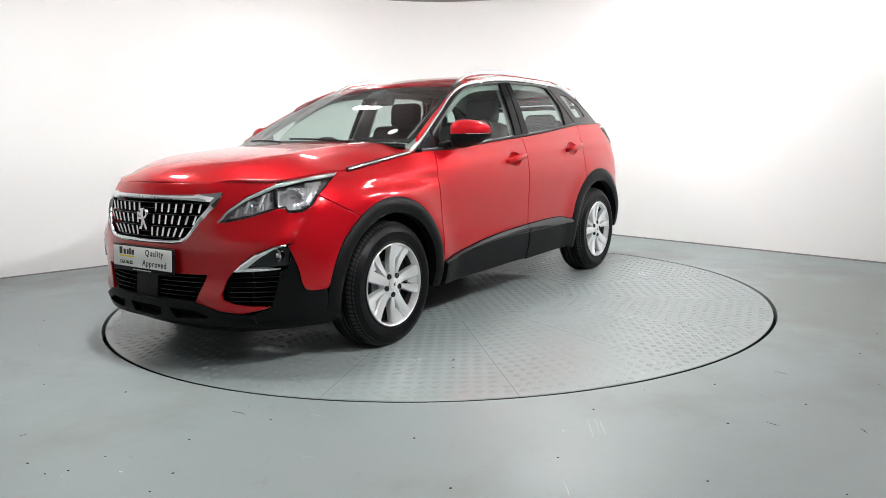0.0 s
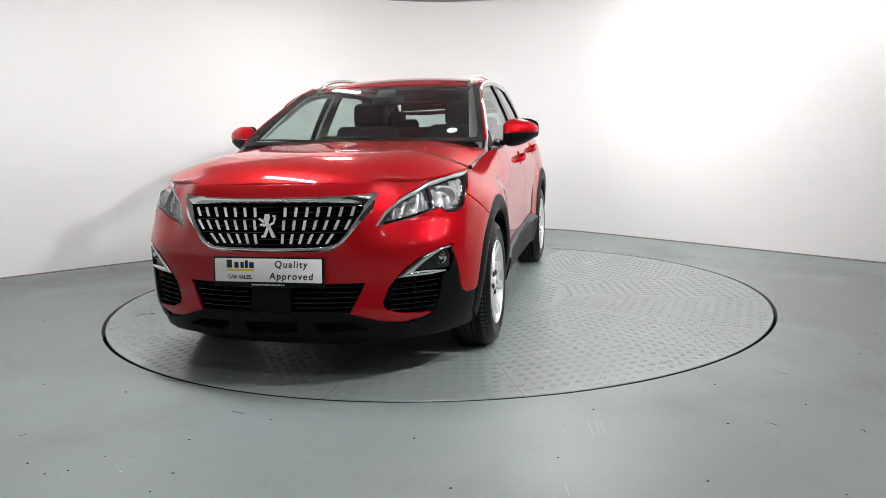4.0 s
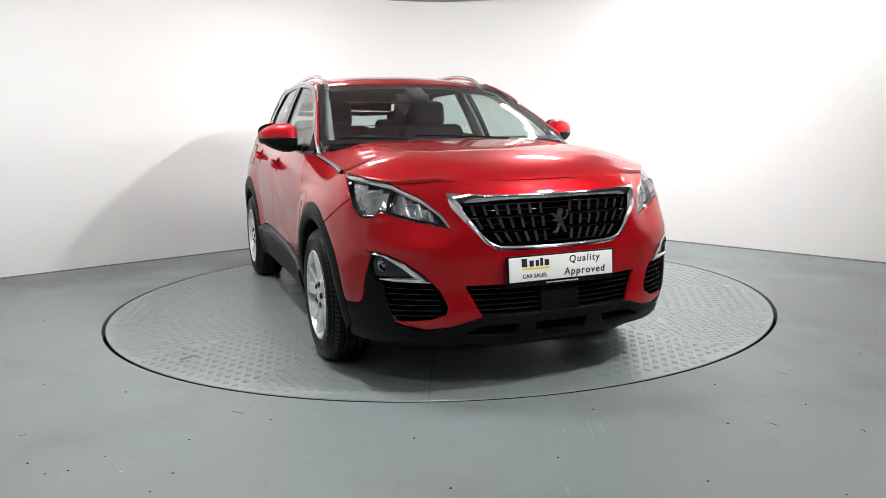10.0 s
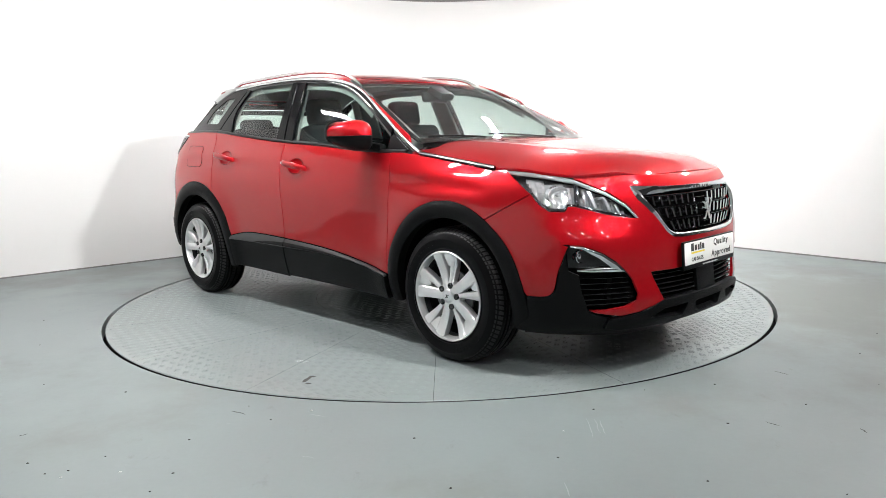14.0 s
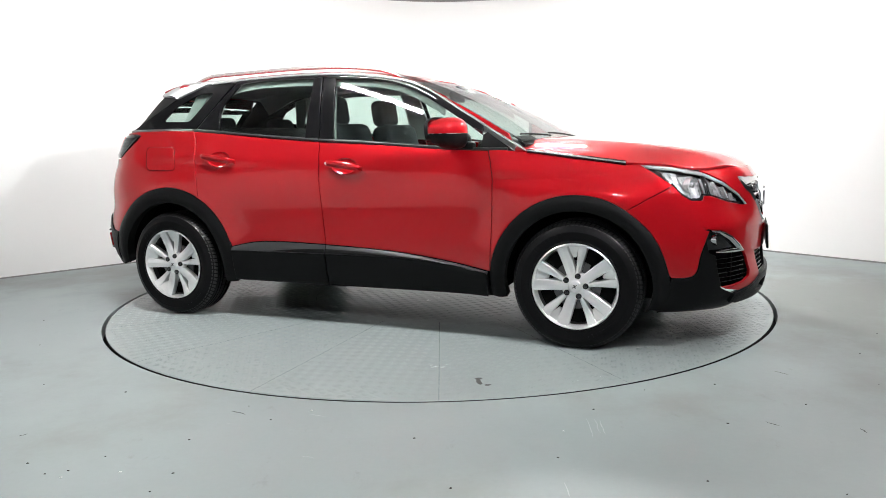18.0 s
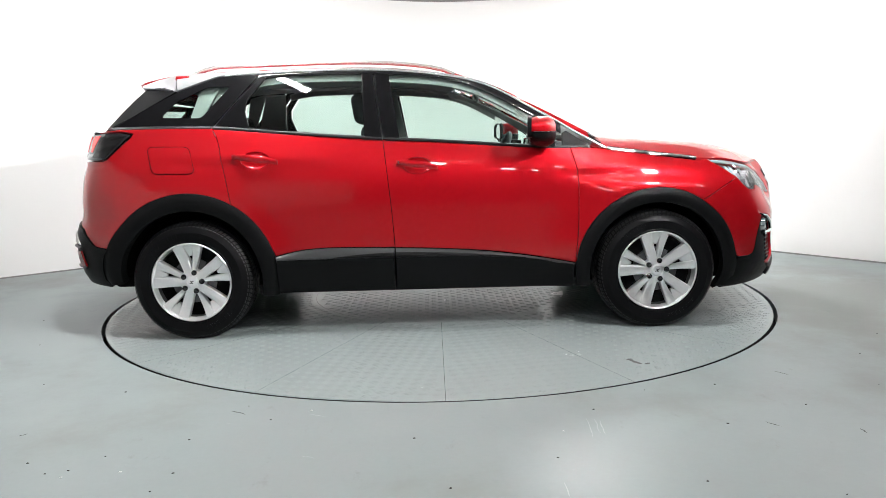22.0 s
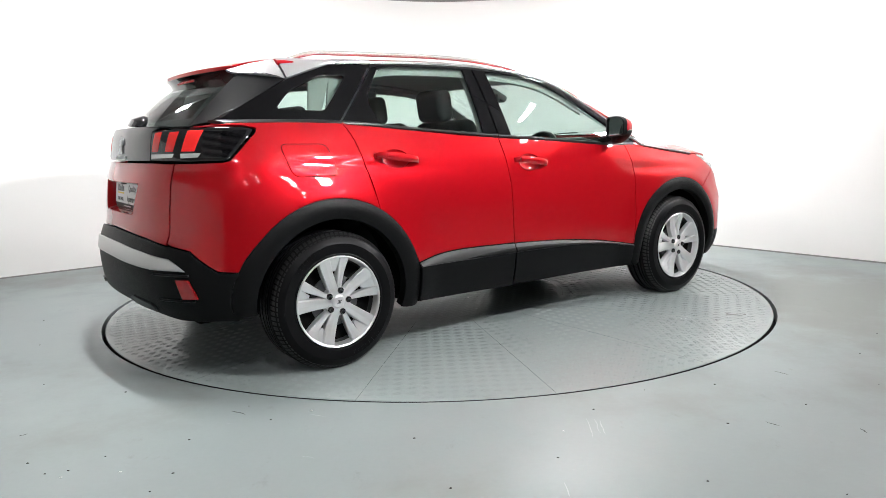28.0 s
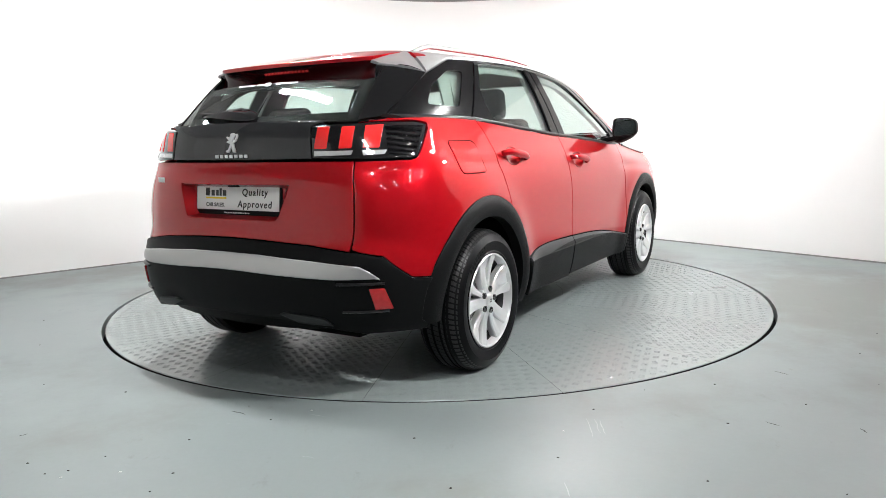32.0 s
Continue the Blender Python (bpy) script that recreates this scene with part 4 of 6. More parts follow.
def glazing(c, fd, rd, side):
    """Windows, pillar trims and bright roof line of one side."""
    fx = np.linspace(-0.185, 0.80, 14)
    fw = [(-0.125, 1.117)] + [(x, float(GLASS_TOP(x))) for x in fx] + [(0.80, 1.062)] + [(x, float(BELT_LINE(x)) + 0.008) for x in np.linspace(0.75, -0.06, 8)]
    panel("window", house, fw, GLASS, fd, "tinted side window", side=side, lift=-0.012, depth=0.004)
    rx = np.linspace(-0.905, -0.345, 8)
    rw = [(-0.992, 1.198), (-1.014, 1.30), (-1.005, 1.355)] + [(x, float(GLASS_TOP(x))) for x in rx] + [(-0.325, 1.138)] + [(x, float(BELT_LINE(x)) + 0.008) for x in np.linspace(-0.4, -0.95, 6)]
    panel("window", house, rounded(rw, 0.01), GLASS, rd, "tinted side window", side=side, lift=-0.012, depth=0.004)
    # black frames
    panel("pillar_trim", house, [(-0.125, 1.118), (-0.219, 1.121), (-0.276, 1.51), (-0.186, 1.499)], PILLAR, fd, "gloss black pillar trim", side=side)
    panel("pillar_trim", house, [(-0.226, 1.121), (-0.328, 1.132), (-0.349, 1.512), (-0.282, 1.511)], PILLAR, rd, "gloss black pillar trim", side=side)
    panel("pillar_trim", house, [(-0.985, 1.192), (-1.018, 1.30), (-1.010, 1.36), (-0.905, 1.497), (-0.93, 1.506), (-0.945, 1.506), (-1.198, 1.210)], PILLAR, rd, "gloss black pillar trim", side=side)
    up = [(x, float(ROOF_LINE(x)) - 0.006) for x in np.linspace(-0.95, 0.80, 30)]
    dn = [(x, float(GLASS_TOP(x)) + 0.001) for x in np.linspace(-0.95, 0.80, 30)]
    strip("upper_frame", line_on(house, up, -0.002), line_on(house, dn, -0.004), GLOSS_BLACK, c, "black window frame", side, 0.004, 0.014, 60)
    tri = rounded([(0.802, 1.062), (0.802, 1.133), (0.83, 1.148), (0.965, 1.060), (0.94, 1.054)], 0.006)
    panel("mirror_triangle", house, tri, BLACK_PLASTIC, fd, "black triangular corner trim", side=side)
    # waist seal
    for a, b, door in ((0.95, -0.222, fd), (-0.228, -1.20, rd)):
        xs = np.linspace(a, b, 24)
        A = line_on(belt, on_side([(x, float(BELT_LINE(x)) - 0.006) for x in xs]), 0.0)
        B = line_on(house, [(x, float(BELT_LINE(x)) + 0.010) for x in xs], 0.0)
        strip("waist_seal", A, B, BLACK_SATIN, door, "black rubber waist seal", side, 0.006)
    # quarter window and its surround
    q = [(-1.205, 1.212), (-0.950, 1.506), (-1.0, 1.513), (-1.19, 1.506), (-1.43, 1.424), (-1.83, 1.222), (-1.80, 1.214)]
    qg = rounded([(-1.515, 1.276), (-1.43, 1.362), (-1.25, 1.443), (-1.115, 1.447), (-1.275, 1.268)], 0.025)
    s = panel("quarter_window", house, rounded(q, 0.006), PILLAR, c, "gloss black quarter window surround", side=side, holes=[qg], depth=0.008)
    panel("pane", house, qg, GLASS, s, "tinted quarter pane", side=side, lift=-0.004, depth=0.003, gap=0.0)
    xs = np.linspace(-1.205, -1.84, 16)
    A = line_on(belt, on_side([(x, float(BELT_LINE(x)) - 0.004) for x in xs]), 0.0)
    B = line_on(house, [(x, float(BELT_LINE(x)) + 0.008) for x in xs], 0.002)
    strip("waist_seal", A, B, BLACK_SATIN, s, "black rubber waist seal", side, 0.005)
    # bright line along the roof, widening into a silver blade
    xs = np.concatenate([np.linspace(-1.15, 0.2, 24), np.linspace(0.25, 1.048, 26)])
    A = line_on(house, [(x, float(ROOF_LINE(x)) - 0.007) for x in xs], 0.002)
    B = line_on(house, [(x, float(ROOF_LINE(x)) + 0.008) for x in xs], 0.004)
    strip("roof_moulding", A, B, RAIL, c, "satin chrome roof moulding", side, 0.005, 0.012, 60)
    A = []
    for x in np.linspace(-1.448, -0.95, 10):
        f = 0.06 + 0.94 * ((x + 1.448) / 0.498) ** 0.8
        A.append(line_on(roof, [(x, 0.535)])[0] * (1 - f) + line_on(house, [(x, float(ROOF_LINE(x)) + 0.010)])[0] * f + np.array([0, 0.006, 0.006]))
    A = np.array(A)
    B = line_on(house, [(-1.428, 1.428), (-1.35, 1.455), (-1.28, 1.480), (-1.19, 1.508), (-1.08, 1.510), (-0.95, 1.516)], 0.004)
    strip("roof_blade", A, B, SATIN, c, "brushed silver roof blade", side, 0.007, 0.012, 40, out=(0, 0.7, 0.7))
    A = np.array([(-1.455, 0.528, 1.527), (-1.57, 0.508, 1.503), (-1.680, 0.484, 1.470)])
    B = np.array([(-1.436, 0.618, 1.425), (-1.53, 0.590, 1.446), (-1.665, 0.515, 1.458)])
    strip("spoiler_blade", A, B, SATIN, c, "brushed silver spoiler end", side, 0.003, 0.012, 24, out=(0, 0.7, 0.7))
    # dark lining under the roof's edge
    ex = np.linspace(-1.58, 0.20, 24)
    A = line_on(roof, [(x, 0.48) for x in ex], -0.032)
    B = line_on(house, [(x, float(ROOF_LINE(max(x, -1.45))) - 0.02 - 0.4 * max(0, -1.3 - x)) for x in ex], -0.030)
    strip("roof_lining", A, B, LINING, c, "dark roof edge lining", side, 0.0, 0.004, 30, out=(0, 0.5, 1))
    # red roof side and screen pillar
    ex = np.linspace(-1.45, 0.20, 34)
    A = line_on(roof, [(x, 0.535) for x in ex], 0.0)
    B = line_on(house, [(x, float(ROOF_LINE(x)) + 0.009) for x in ex], 0.0)
    strip("roof_side", A, B, RED, c, "", side, 0.005, 0.01, 40, 8, out=(0, 0.5, 1))
    wx = np.linspace(0.20, 0.95, 24)
    A = line_on(screen, [(x, 0.603 + 0.225 * (x - 0.20)) for x in wx], 0.002)
    B = line_on(house, [(x, float(ROOF_LINE(x)) + 0.009) for x in np.linspace(0.20, 0.965, 24)], 0.0)
    strip("screen_pillar", A, B, RED, c, "", side, 0.002, 0.01, 40, 8, out=(0.3, 0.5, 1))


def handles(fd, rd, side):
    """Door pulls over scooped recesses."""
    for door, (x0, x1, z, lock) in ((fd, PULLS[0]), (rd, PULLS[1])):
        dz = (x1 - x0)
        mid = (x0 + x1) / 2
        pull = (x0, x1, z, lock)
        rings = [line_on(belt, on_side(recess(pull, k)), -0.002 - 0.013 * (1 - k * k) ** 0.6) for k in (1.0, 0.92, 0.78, 0.58, 0.34, 0.1)]
        V = np.concatenate(rings) * (1, side, 1)
        n = len(rings[0])
        F = [(r * n + i, r * n + (i + 1) % n, (r + 1) * n + (i + 1) % n, (r + 1) * n + i) for r in range(len(rings) - 1) for i in range(n)] + [tuple((len(rings) - 1) * n + i for i in range(n))]
        mesh_ob("handle_recess", V, F if side > 0 else [f[::-1] for f in F], RED, door, "red scooped handle recess")
        P = []
        for i in range(17):
            t = i / 16
            x = x0 + dz * t
            h = 0.036 * (1 - (2 * t - 1) ** 4) ** 0.5
            P.append(line_on(belt, [S(x, z + (0.5 - t) * 0.03)], 0.006 + h)[0])
        bm = bmesh.new()
        rings = []
        for i, p in enumerate(P):
            t = i / 16
            w = 0.021 * (0.55 + 0.45 * math.sin(math.pi * min(1, max(0, 0.1 + 0.8 * t))))
            ring = []
            for k in range(10):
                a = 2 * math.pi * k / 10
                ring.append(bm.verts.new((p[0], (p[1] + 0.012 * math.cos(a)) * side, p[2] + w * math.sin(a))))
            rings.append(ring)
        for r, s in zip(rings, rings[1:]):
            for k in range(10):
                bm.faces.new((r[k], r[(k + 1) % 10], s[(k + 1) % 10], s[k]))
        bm.faces.new(rings[0])
        bm.faces.new(rings[-1])
        h = part("handle", bm, RED, door, "red pull handle")
        if lock and side < 0:
            p = P[1]
            bm = bmesh.new()
            cyl(bm, 0.009, 0.006, pose(p[0] + 0.004, -(p[1] + 0.010), p[2], 90))
            part("lock_cylinder", bm, CHROME, h, "chrome lock cover")


def tops(c):
    """Bonnet, roof, windscreen, tailgate glass and spoiler."""
    half = [(2.157, 0)] + curve([(2.147, 0.2), (2.112, 0.40), (2.048, 0.50), (1.995, 0.575), (1.932, 0.660), (1.82, 0.748), (1.665, 0.796)]) + curve([(1.58, 0.787), (1.3, 0.784), (1.065, 0.788)]) + [(0.985, 0.782), (0.975, 0.745)] + curve([(1.012, 0.62), (1.058, 0.3), (1.070, 0.0)])
    full("bonnet", hood, half, RED, c, "red bonnet with two soft creases", res=0.035)
    half = [(0.285, 0)] + curve([(0.275, 0.2), (0.235, 0.42), (0.195, 0.540)]) + [(x, 0.540) for x in np.linspace(0.1, -1.4, 16)] + curve([(-1.455, 0.530), (-1.58, 0.508), (-1.665, 0.488)]) + curve([(-1.715, 0.42), (-1.765, 0.22), (-1.778, 0.0)])
    full("roof", roof, half, RED, c, "red roof ending in a spoiler", gap=0.0, depth=0.018)
    # spoiler underside with the high brake light
    lip = curve([(-1.640, 0.49), (-1.665, 0.478), (-1.712, 0.42), (-1.762, 0.22), (-1.775, 0.0)])
    lip = lip + [(x, -y) for x, y in reversed(lip[:-1])]
    A = line_on(roof, lip, -0.017)
    B = line_on(back, [(-1.792 + 0.28 * y * y, y) for x, y in lip], -0.004)
    B = B + np.array([[0.060, 0, 0.006]])
    strip("spoiler_underside", A, B, SHADED_RED, c, "spoiler underside in red darkened as if in shade", 1, -0.008, 0.004, 60, 8, out=(-1, 0, 0))
    lamp = new("high_brake_light")
    lamp.parent = c
    lamp["label"] = "red high-level brake light"
    for k in range(13):
        bm = bmesh.new()
        box(bm, (0.010, 0.013, 0.011), pose(-1.750 + 0.5 * (0.0216 * (k - 6)) ** 2, 0.0216 * (k - 6) - 0.03, 1.440, 0, -20), 0.002)
        part("diode", bm, LAMP_RED, lamp)
    # windscreen with its black border
    def screen_line(k, bot, top):
        return [(bot, 0)] + curve([(bot - 0.01, 0.3), (bot - 0.04, 0.55), (bot - 0.075, 0.762 - k)]) + [(x, 0.599 - k + 0.225 * (x - 0.2)) for x in np.linspace(0.9, 0.25, 10)] + curve([(top - 0.065, 0.585 - k), (top - 0.02, 0.35), (top, 0.0)])
    outer, inner = screen_line(0.0, 1.10, 0.285), screen_line(0.045, 1.050, 0.235)
    o2 = outer + [(p[0], -p[1]) for p in reversed(outer) if abs(p[1]) > 1e-6]
    i2 = inner + [(p[0], -p[1]) for p in reversed(inner) if abs(p[1]) > 1e-6]
    ws = panel("windscreen", screen, o2, WINDSHIELD, c, "clear windscreen", lift=0.0, depth=0.002)
    panel("black_border", screen, o2, GLOSS_BLACK, ws, "black printed border", lift=-0.005, depth=0.003, holes=[i2])
    # sticker and faint lettering low on the passenger side
    bm = bmesh.new()
    p = line_on(screen, [(0.93, 0.565)], -0.006)[0]
    cyl(bm, 0.032, 0.001, pose(*p, 0, 28, 0) , 20)
    part("sticker", bm, PLATE_W, ws, "round white windscreen sticker")
    # tailgate glass
    o = [(-1.790, 0)] + curve([(-1.774, 0.25), (-1.722, 0.47)]) + curve([(-1.690, 0.530), (-1.893, 0.560)]) + curve([(-1.938, 0.45), (-1.992, 0.25), (-2.014, 0.0)])
    rw = full("rear_window", back, o, REAR_GLASS, c, "tinted rear window", depth=0.003)
    i = [(-1.835, 0)] + curve([(-1.820, 0.25), (-1.775, 0.43)]) + curve([(-1.755, 0.472), (-1.872, 0.497)]) + curve([(-1.903, 0.40), (-1.950, 0.2), (-1.966, 0.0)])
    o2 = o + [(p[0], -p[1]) for p in reversed(o) if abs(p[1]) > 1e-6]
    i2 = i + [(p[0], -p[1]) for p in reversed(i) if abs(p[1]) > 1e-6]
    panel("black_border", back, o2, GLOSS_BLACK, rw, "black printed border", lift=-0.005, depth=0.003, holes=[i2])
    # gloss black side fins between rear window and quarter window
    for side in (1, -1):
        t = np.linspace(0, 1.0, 12)
        A = line_on(back, [(-1.636 + (-1.893 + 1.636) * s, 0.520 + 0.040 * s) for s in t], 0.004)
        B = line_on(house, [(-1.435 + (-1.815 + 1.435) * s, 1.424 + (1.214 - 1.424) * s) for s in t], 0.002)
        strip("rear_fin", A, B, FIN, c, "gloss black fin beside the rear window", side, 0.006, 0.008, 20, out=(-0.5, 0.6, 0.5))
        # painted shoulder behind the fin, over the lamp
        A = line_on(belt, [Re(0.47, 1.199), Re(0.56, 1.198), on(-1.93, 0.66, 1.198), on(-1.86, 0.70, 1.198), on(-1.80, 0.72, 1.200), on(-1.72, 0.74, 1.206)], -0.001)
        B = np.concatenate([line_on(back, [(-2.012 + 0.35 * y * y, y) for y in (0.44, 0.50, 0.56)], -0.004), line_on(house, [(-1.815, 1.206), (-1.76, 1.208), (-1.70, 1.212)], -0.004)])
        strip("tail_ledge", A[:3], B[:3], FIN, c, "gloss black ledge above the tail lamp", side, 0.004, 0.004, 14, out=(-0.3, 0.2, 1))
        strip("tail_shoulder", A[2:], B[2:], RED, c, "red shoulder above the tail lamp", side, 0.004, 0.004, 20, out=(-0.3, 0.2, 1))
        A = np.array([(-1.436, 0.618, 1.426), (-1.53, 0.590, 1.447), (-1.665, 0.513, 1.459), (-1.672, 0.478, 1.462)])
        B = np.concatenate([line_on(house, [(-1.435, 1.424)], 0.002), line_on(back, [(-1.636, 0.520)], 0.004)])
        strip("fin_cap", A, B, FIN, c, "gloss black fin under the spoiler", side, 0.0, 0.006, 12, out=(-0.5, 0.6, 0.2))
        # roof rails
        pts = []
        for k in range(25):
            s = k / 24
            x = 0.27 + (-1.36 - 0.27) * s
            r = roof(x, 0.535)
            h = 0.036 * min(1, math.sin(math.pi * s) * 3.6) ** 0.7
            pts.append((x, (0.545 - 0.045 * s) * side, float(r[2]) - 0.002 + h))
        tube("roof_rail", pts, 0.0125, RAIL, c, "satin silver roof rail", 10)
    # wiper on the rear window
    bm = bmesh.new()
    rows = []
    for y, z0, z1, th in ((-0.055, 1.212, 1.232, 0.012), (-0.045, 1.206, 1.246, 0.030), (0.0, 1.208, 1.262, 0.046), (0.06, 1.214, 1.272, 0.050), (0.14, 1.222, 1.268, 0.042), (0.24, 1.230, 1.256, 0.030), (0.33, 1.234, 1.246, 0.016)):
        xs = lambda z: float(np.interp(z, [1.145, 1.222, 1.30], [-2.05, -1.98, -1.90])) + 0.35 * y * y
        rows.append([bm.verts.new(p) for p in ((xs(z0), y, z0), (xs(z0) - th * 0.9, y, z0 + 0.006), (xs((z0 + z1) / 2) - th, y, (z0 + z1) / 2 + th * 0.3), (xs(z1) - th * 0.45, y, z1 + 0.004), (xs(z1), y, z1))])
    for p, q in zip(rows, rows[1:]):
        for k in range(5):
            bm.faces.new((p[k], p[(k + 1) % 5], q[(k + 1) % 5], q[k]))
    bm.faces.new(rows[0])
    bm.faces.new(rows[-1])
    w = part("rear_wiper", bm, GLOSS_BLACK, c, "black rear wiper housing")
    tube("wiper_blade", [(-1.985, -0.02, 1.228), (-1.966, 0.15, 1.246), (-1.896, 0.40, 1.262)], 0.007, BLACK_PLASTIC, w, "rubber wiper blade", flat=0.6)
    # lettering along the top of the glass; the maker's part stays plain marks
    m = pose(-1.822, -0.105, 1.384) @ Matrix.Rotation(radians(-90), 4, "Z") @ Matrix.Rotation(radians(42), 4, "X")
    text_part("lettering", "CAR OF THE YEAR", 0.016, BADGE, rw, m, 0.0004, bold=0.0, shear=0.15)
    for k in range(11):
        if k == 7:
            continue
        bm = bmesh.new()
        y = 0.205 - 0.016 * k
        box(bm, (0.010, 0.010, 0.001), pose(-1.822 + 0.25 * y * y, y, 1.384) @ Matrix.Rotation(radians(-90), 4, "Z") @ Matrix.Rotation(radians(42), 4, "X"))
        part("name_mark", bm, BADGE, rw)
    bm = bmesh.new()
    cyl(bm, 0.016, 0.001, pose(-1.824, 0.012, 1.384) @ Matrix.Rotation(radians(-90), 4, "Z") @ Matrix.Rotation(radians(42), 4, "X") @ Matrix.Diagonal((1.3, 0.8, 1, 1)), 20)
    part("seal_mark", bm, BADGE, rw)
    # cowl and front wipers
    half = [(1.13, 0)] + curve([(1.12, 0.3), (1.08, 0.60), (1.045, 0.75)]) + curve([(0.99, 0.70), (1.04, 0.5), (1.08, 0.0)])
    full("cowl", screen, half, BLACK_PLASTIC, c, "black plastic cowl", lift=-0.018)
    for a, b in (((1.075, 0.35), (1.03, -0.22)), ((1.06, -0.28), (0.985, -0.66))):
        pts = [line_on(screen, [(a[0] + (b[0] - a[0]) * s, a[1] + (b[1] - a[1]) * s)], 0.001)[0] for s in np.linspace(0, 1, 8)]
        tube("front_wiper", pts, 0.0045, BLACK_PLASTIC, c, "black front wiper")


def slats(name, surf_pts, n, material, parent, side=0, inset=-0.02, th=0.006):
    """Horizontal louvres between two edges of an opening: rows of (left u, left z), (right u, right z)."""
    for k in range(n):
        s = (k + 0.5) / n
        (a0, b0), (a1, b1) = surf_pts
        l = np.array(a0) + (np.array(a1) - np.array(a0)) * s
        r = np.array(b0) + (np.array(b1) - np.array(b0)) * s
        A = line_on(belt, [l + (r - l) * t for t in np.linspace(0, 1, 14)], inset)
        B = A + np.array([[0, 0, -th]])
        o = (1, 0, 0)
        if side:
            strip(name, A, B, material, parent, "", side, 0.006, 0.02, 14, 3, out=o)
        else:
            strip(name, A, B, material, parent, "", 1, 0.006, 0.02, 14, 3, out=o)


def mirrored(half):
    return list(half) + [(-p[0], p[1]) for p in reversed(half)]


def nose(c):
    """Front bumper, grilles, lamps and plate."""
    gr, lg = mirrored(GRILLE), mirrored(LOW_GRILLE)
    half = [(0, 0.930)] + [Fr(0.25, 0.930), Fr(0.42, 0.932), Fr(0.50, 0.936), on(2.0, 0.565, 0.939), on(1.935, 0.645, 0.938)] + [HEADLIGHT[i] for i in (2, 3, 4, 5, 6, 7, 8, 9, 10, 11, 12, 13)] \
        + [on(1.70, 0.87, 0.795)] + on_side([(1.60, 0.735)]) + on_side([p for p in ARCH_F if p[0] > 1.59 and p[1] > 0.405]) \
        + on_side(curve([(1.813, 0.398), (1.90, 0.402), (1.935, 0.44), (1.952, 0.52), (1.985, 0.63)])) + POD + front([(0.70, 0.322), (0.60, 0.300), (0.50, 0.312), (0.36, 0.348)]) + [Fr(0.18, 0.343), (0, 0.342)]
    full("front_bumper", belt, half, RED, c, "red front bumper", holes=[gr, lg], res=0.035)
    # black corners with fog lamp and vent
    for side in (1, -1):
        o = on_side(curve([(1.985, 0.63), (1.952, 0.52), (1.935, 0.44), (1.90, 0.402), (1.813, 0.398)])) + on_side([(1.80, 0.36), (1.748, 0.33), (1.722, 0.215), (1.95, 0.212)]) + front([(0.60, 0.222), (0.61, 0.285), (0.66, 0.30), (0.70, 0.318), (0.724, 0.334), (0.735, 0.42), (0.74, 0.50), (0.77, 0.52), (0.79, 0.634)])
        k = panel("bumper_corner", belt, o, BLACK_PLASTIC, c, "grained black plastic bumper corner", side=side, lift=-0.001)
        panel("vent_backing", belt, POD + front([(0.735, 0.42), (0.74, 0.50), (0.78, 0.52)]), DARK, k, "dark vent", side=side, lift=-0.035, depth=0.002)
        slats("louvre", [(Fr(0.545, 0.492), Fr(0.74, 0.497)), (Fr(0.53, 0.355), Fr(0.728, 0.350))], 6, GLOSS_BLACK, k, side, -0.018)
        fog = [(0.782, 0.628), (0.73, 0.620), (0.665, 0.587), (0.61, 0.545), (0.575, 0.515), (0.66, 0.522), (0.775, 0.530)]
        pod = panel("fog_pod", belt, front(fog), GLOSS_BLACK, k, "gloss black fog lamp pod", side=side, lift=-0.015)
        ol = front([(0.768, 0.633), (0.73, 0.627), (0.66, 0.592), (0.60, 0.546), (0.562, 0.510)])
        il = front([(0.766, 0.625), (0.735, 0.617), (0.675, 0.576), (0.635, 0.540), (0.618, 0.524)])
        strip("chrome_blade", line_on(belt, ol, 0.004), line_on(belt, il, 0.001), CHROME, pod, "chrome blade over the fog lamp", side, 0.004, out=(1, 0.3, 0))
        ol = front([(0.562, 0.508), (0.64, 0.511), (0.70, 0.514), (0.748, 0.519)])
        il = front([(0.618, 0.528), (0.66, 0.531), (0.71, 0.529), (0.748, 0.526)])
        strip("chrome_blade", line_on(belt, ol, 0.004), line_on(belt, il, 0.001), CHROME, pod, "chrome blade under the fog lamp", side, 0.004, out=(1, 0.3, 0))
        p = line_on(belt, [Fr(0.735, 0.583)], -0.012)[0]
        bm = bmesh.new()
        lathe(bm, [(0.0, -0.002), (0.012, -0.004), (0.022, -0.016), (0.027, 0.002), (0.030, 0.0), (0.030, -0.03)], 24, "z", pose(p[0], p[1] * side, p[2]) @ Matrix.Rotation(radians(90), 4, "Y") @ Matrix.Rotation(radians(-12 * side), 4, "X"))
        part("fog_lamp", bm, CHROME_DARK, pod, "small round fog lamp")
        headlight(c, side)
    # lower lip with three dark slots
    half = [(0, 0.360), Fr(0.18, 0.360), Fr(0.365, 0.358), Fr(0.50, 0.315), Fr(0.60, 0.298), Fr(0.655, 0.292), Fr(0.665, 0.250), Fr(0.60, 0.236), Fr(0.45, 0.240), (0, 0.246)]
    slot0 = mirrored(front([(0.05, 0.318), (0.13, 0.318), (0.115, 0.272), (0.05, 0.270)]))
    slot1 = front([(0.20, 0.318), (0.36, 0.315), (0.44, 0.285), (0.23, 0.272)])
    slot2 = [(-p[0], p[1]) for p in slot1]
    lip = full("lower_bumper", belt, half, BLACK_PLASTIC, c, "grained black plastic lower bumper", lift=0.012, depth=0.03, holes=[slot0, slot1, slot2])
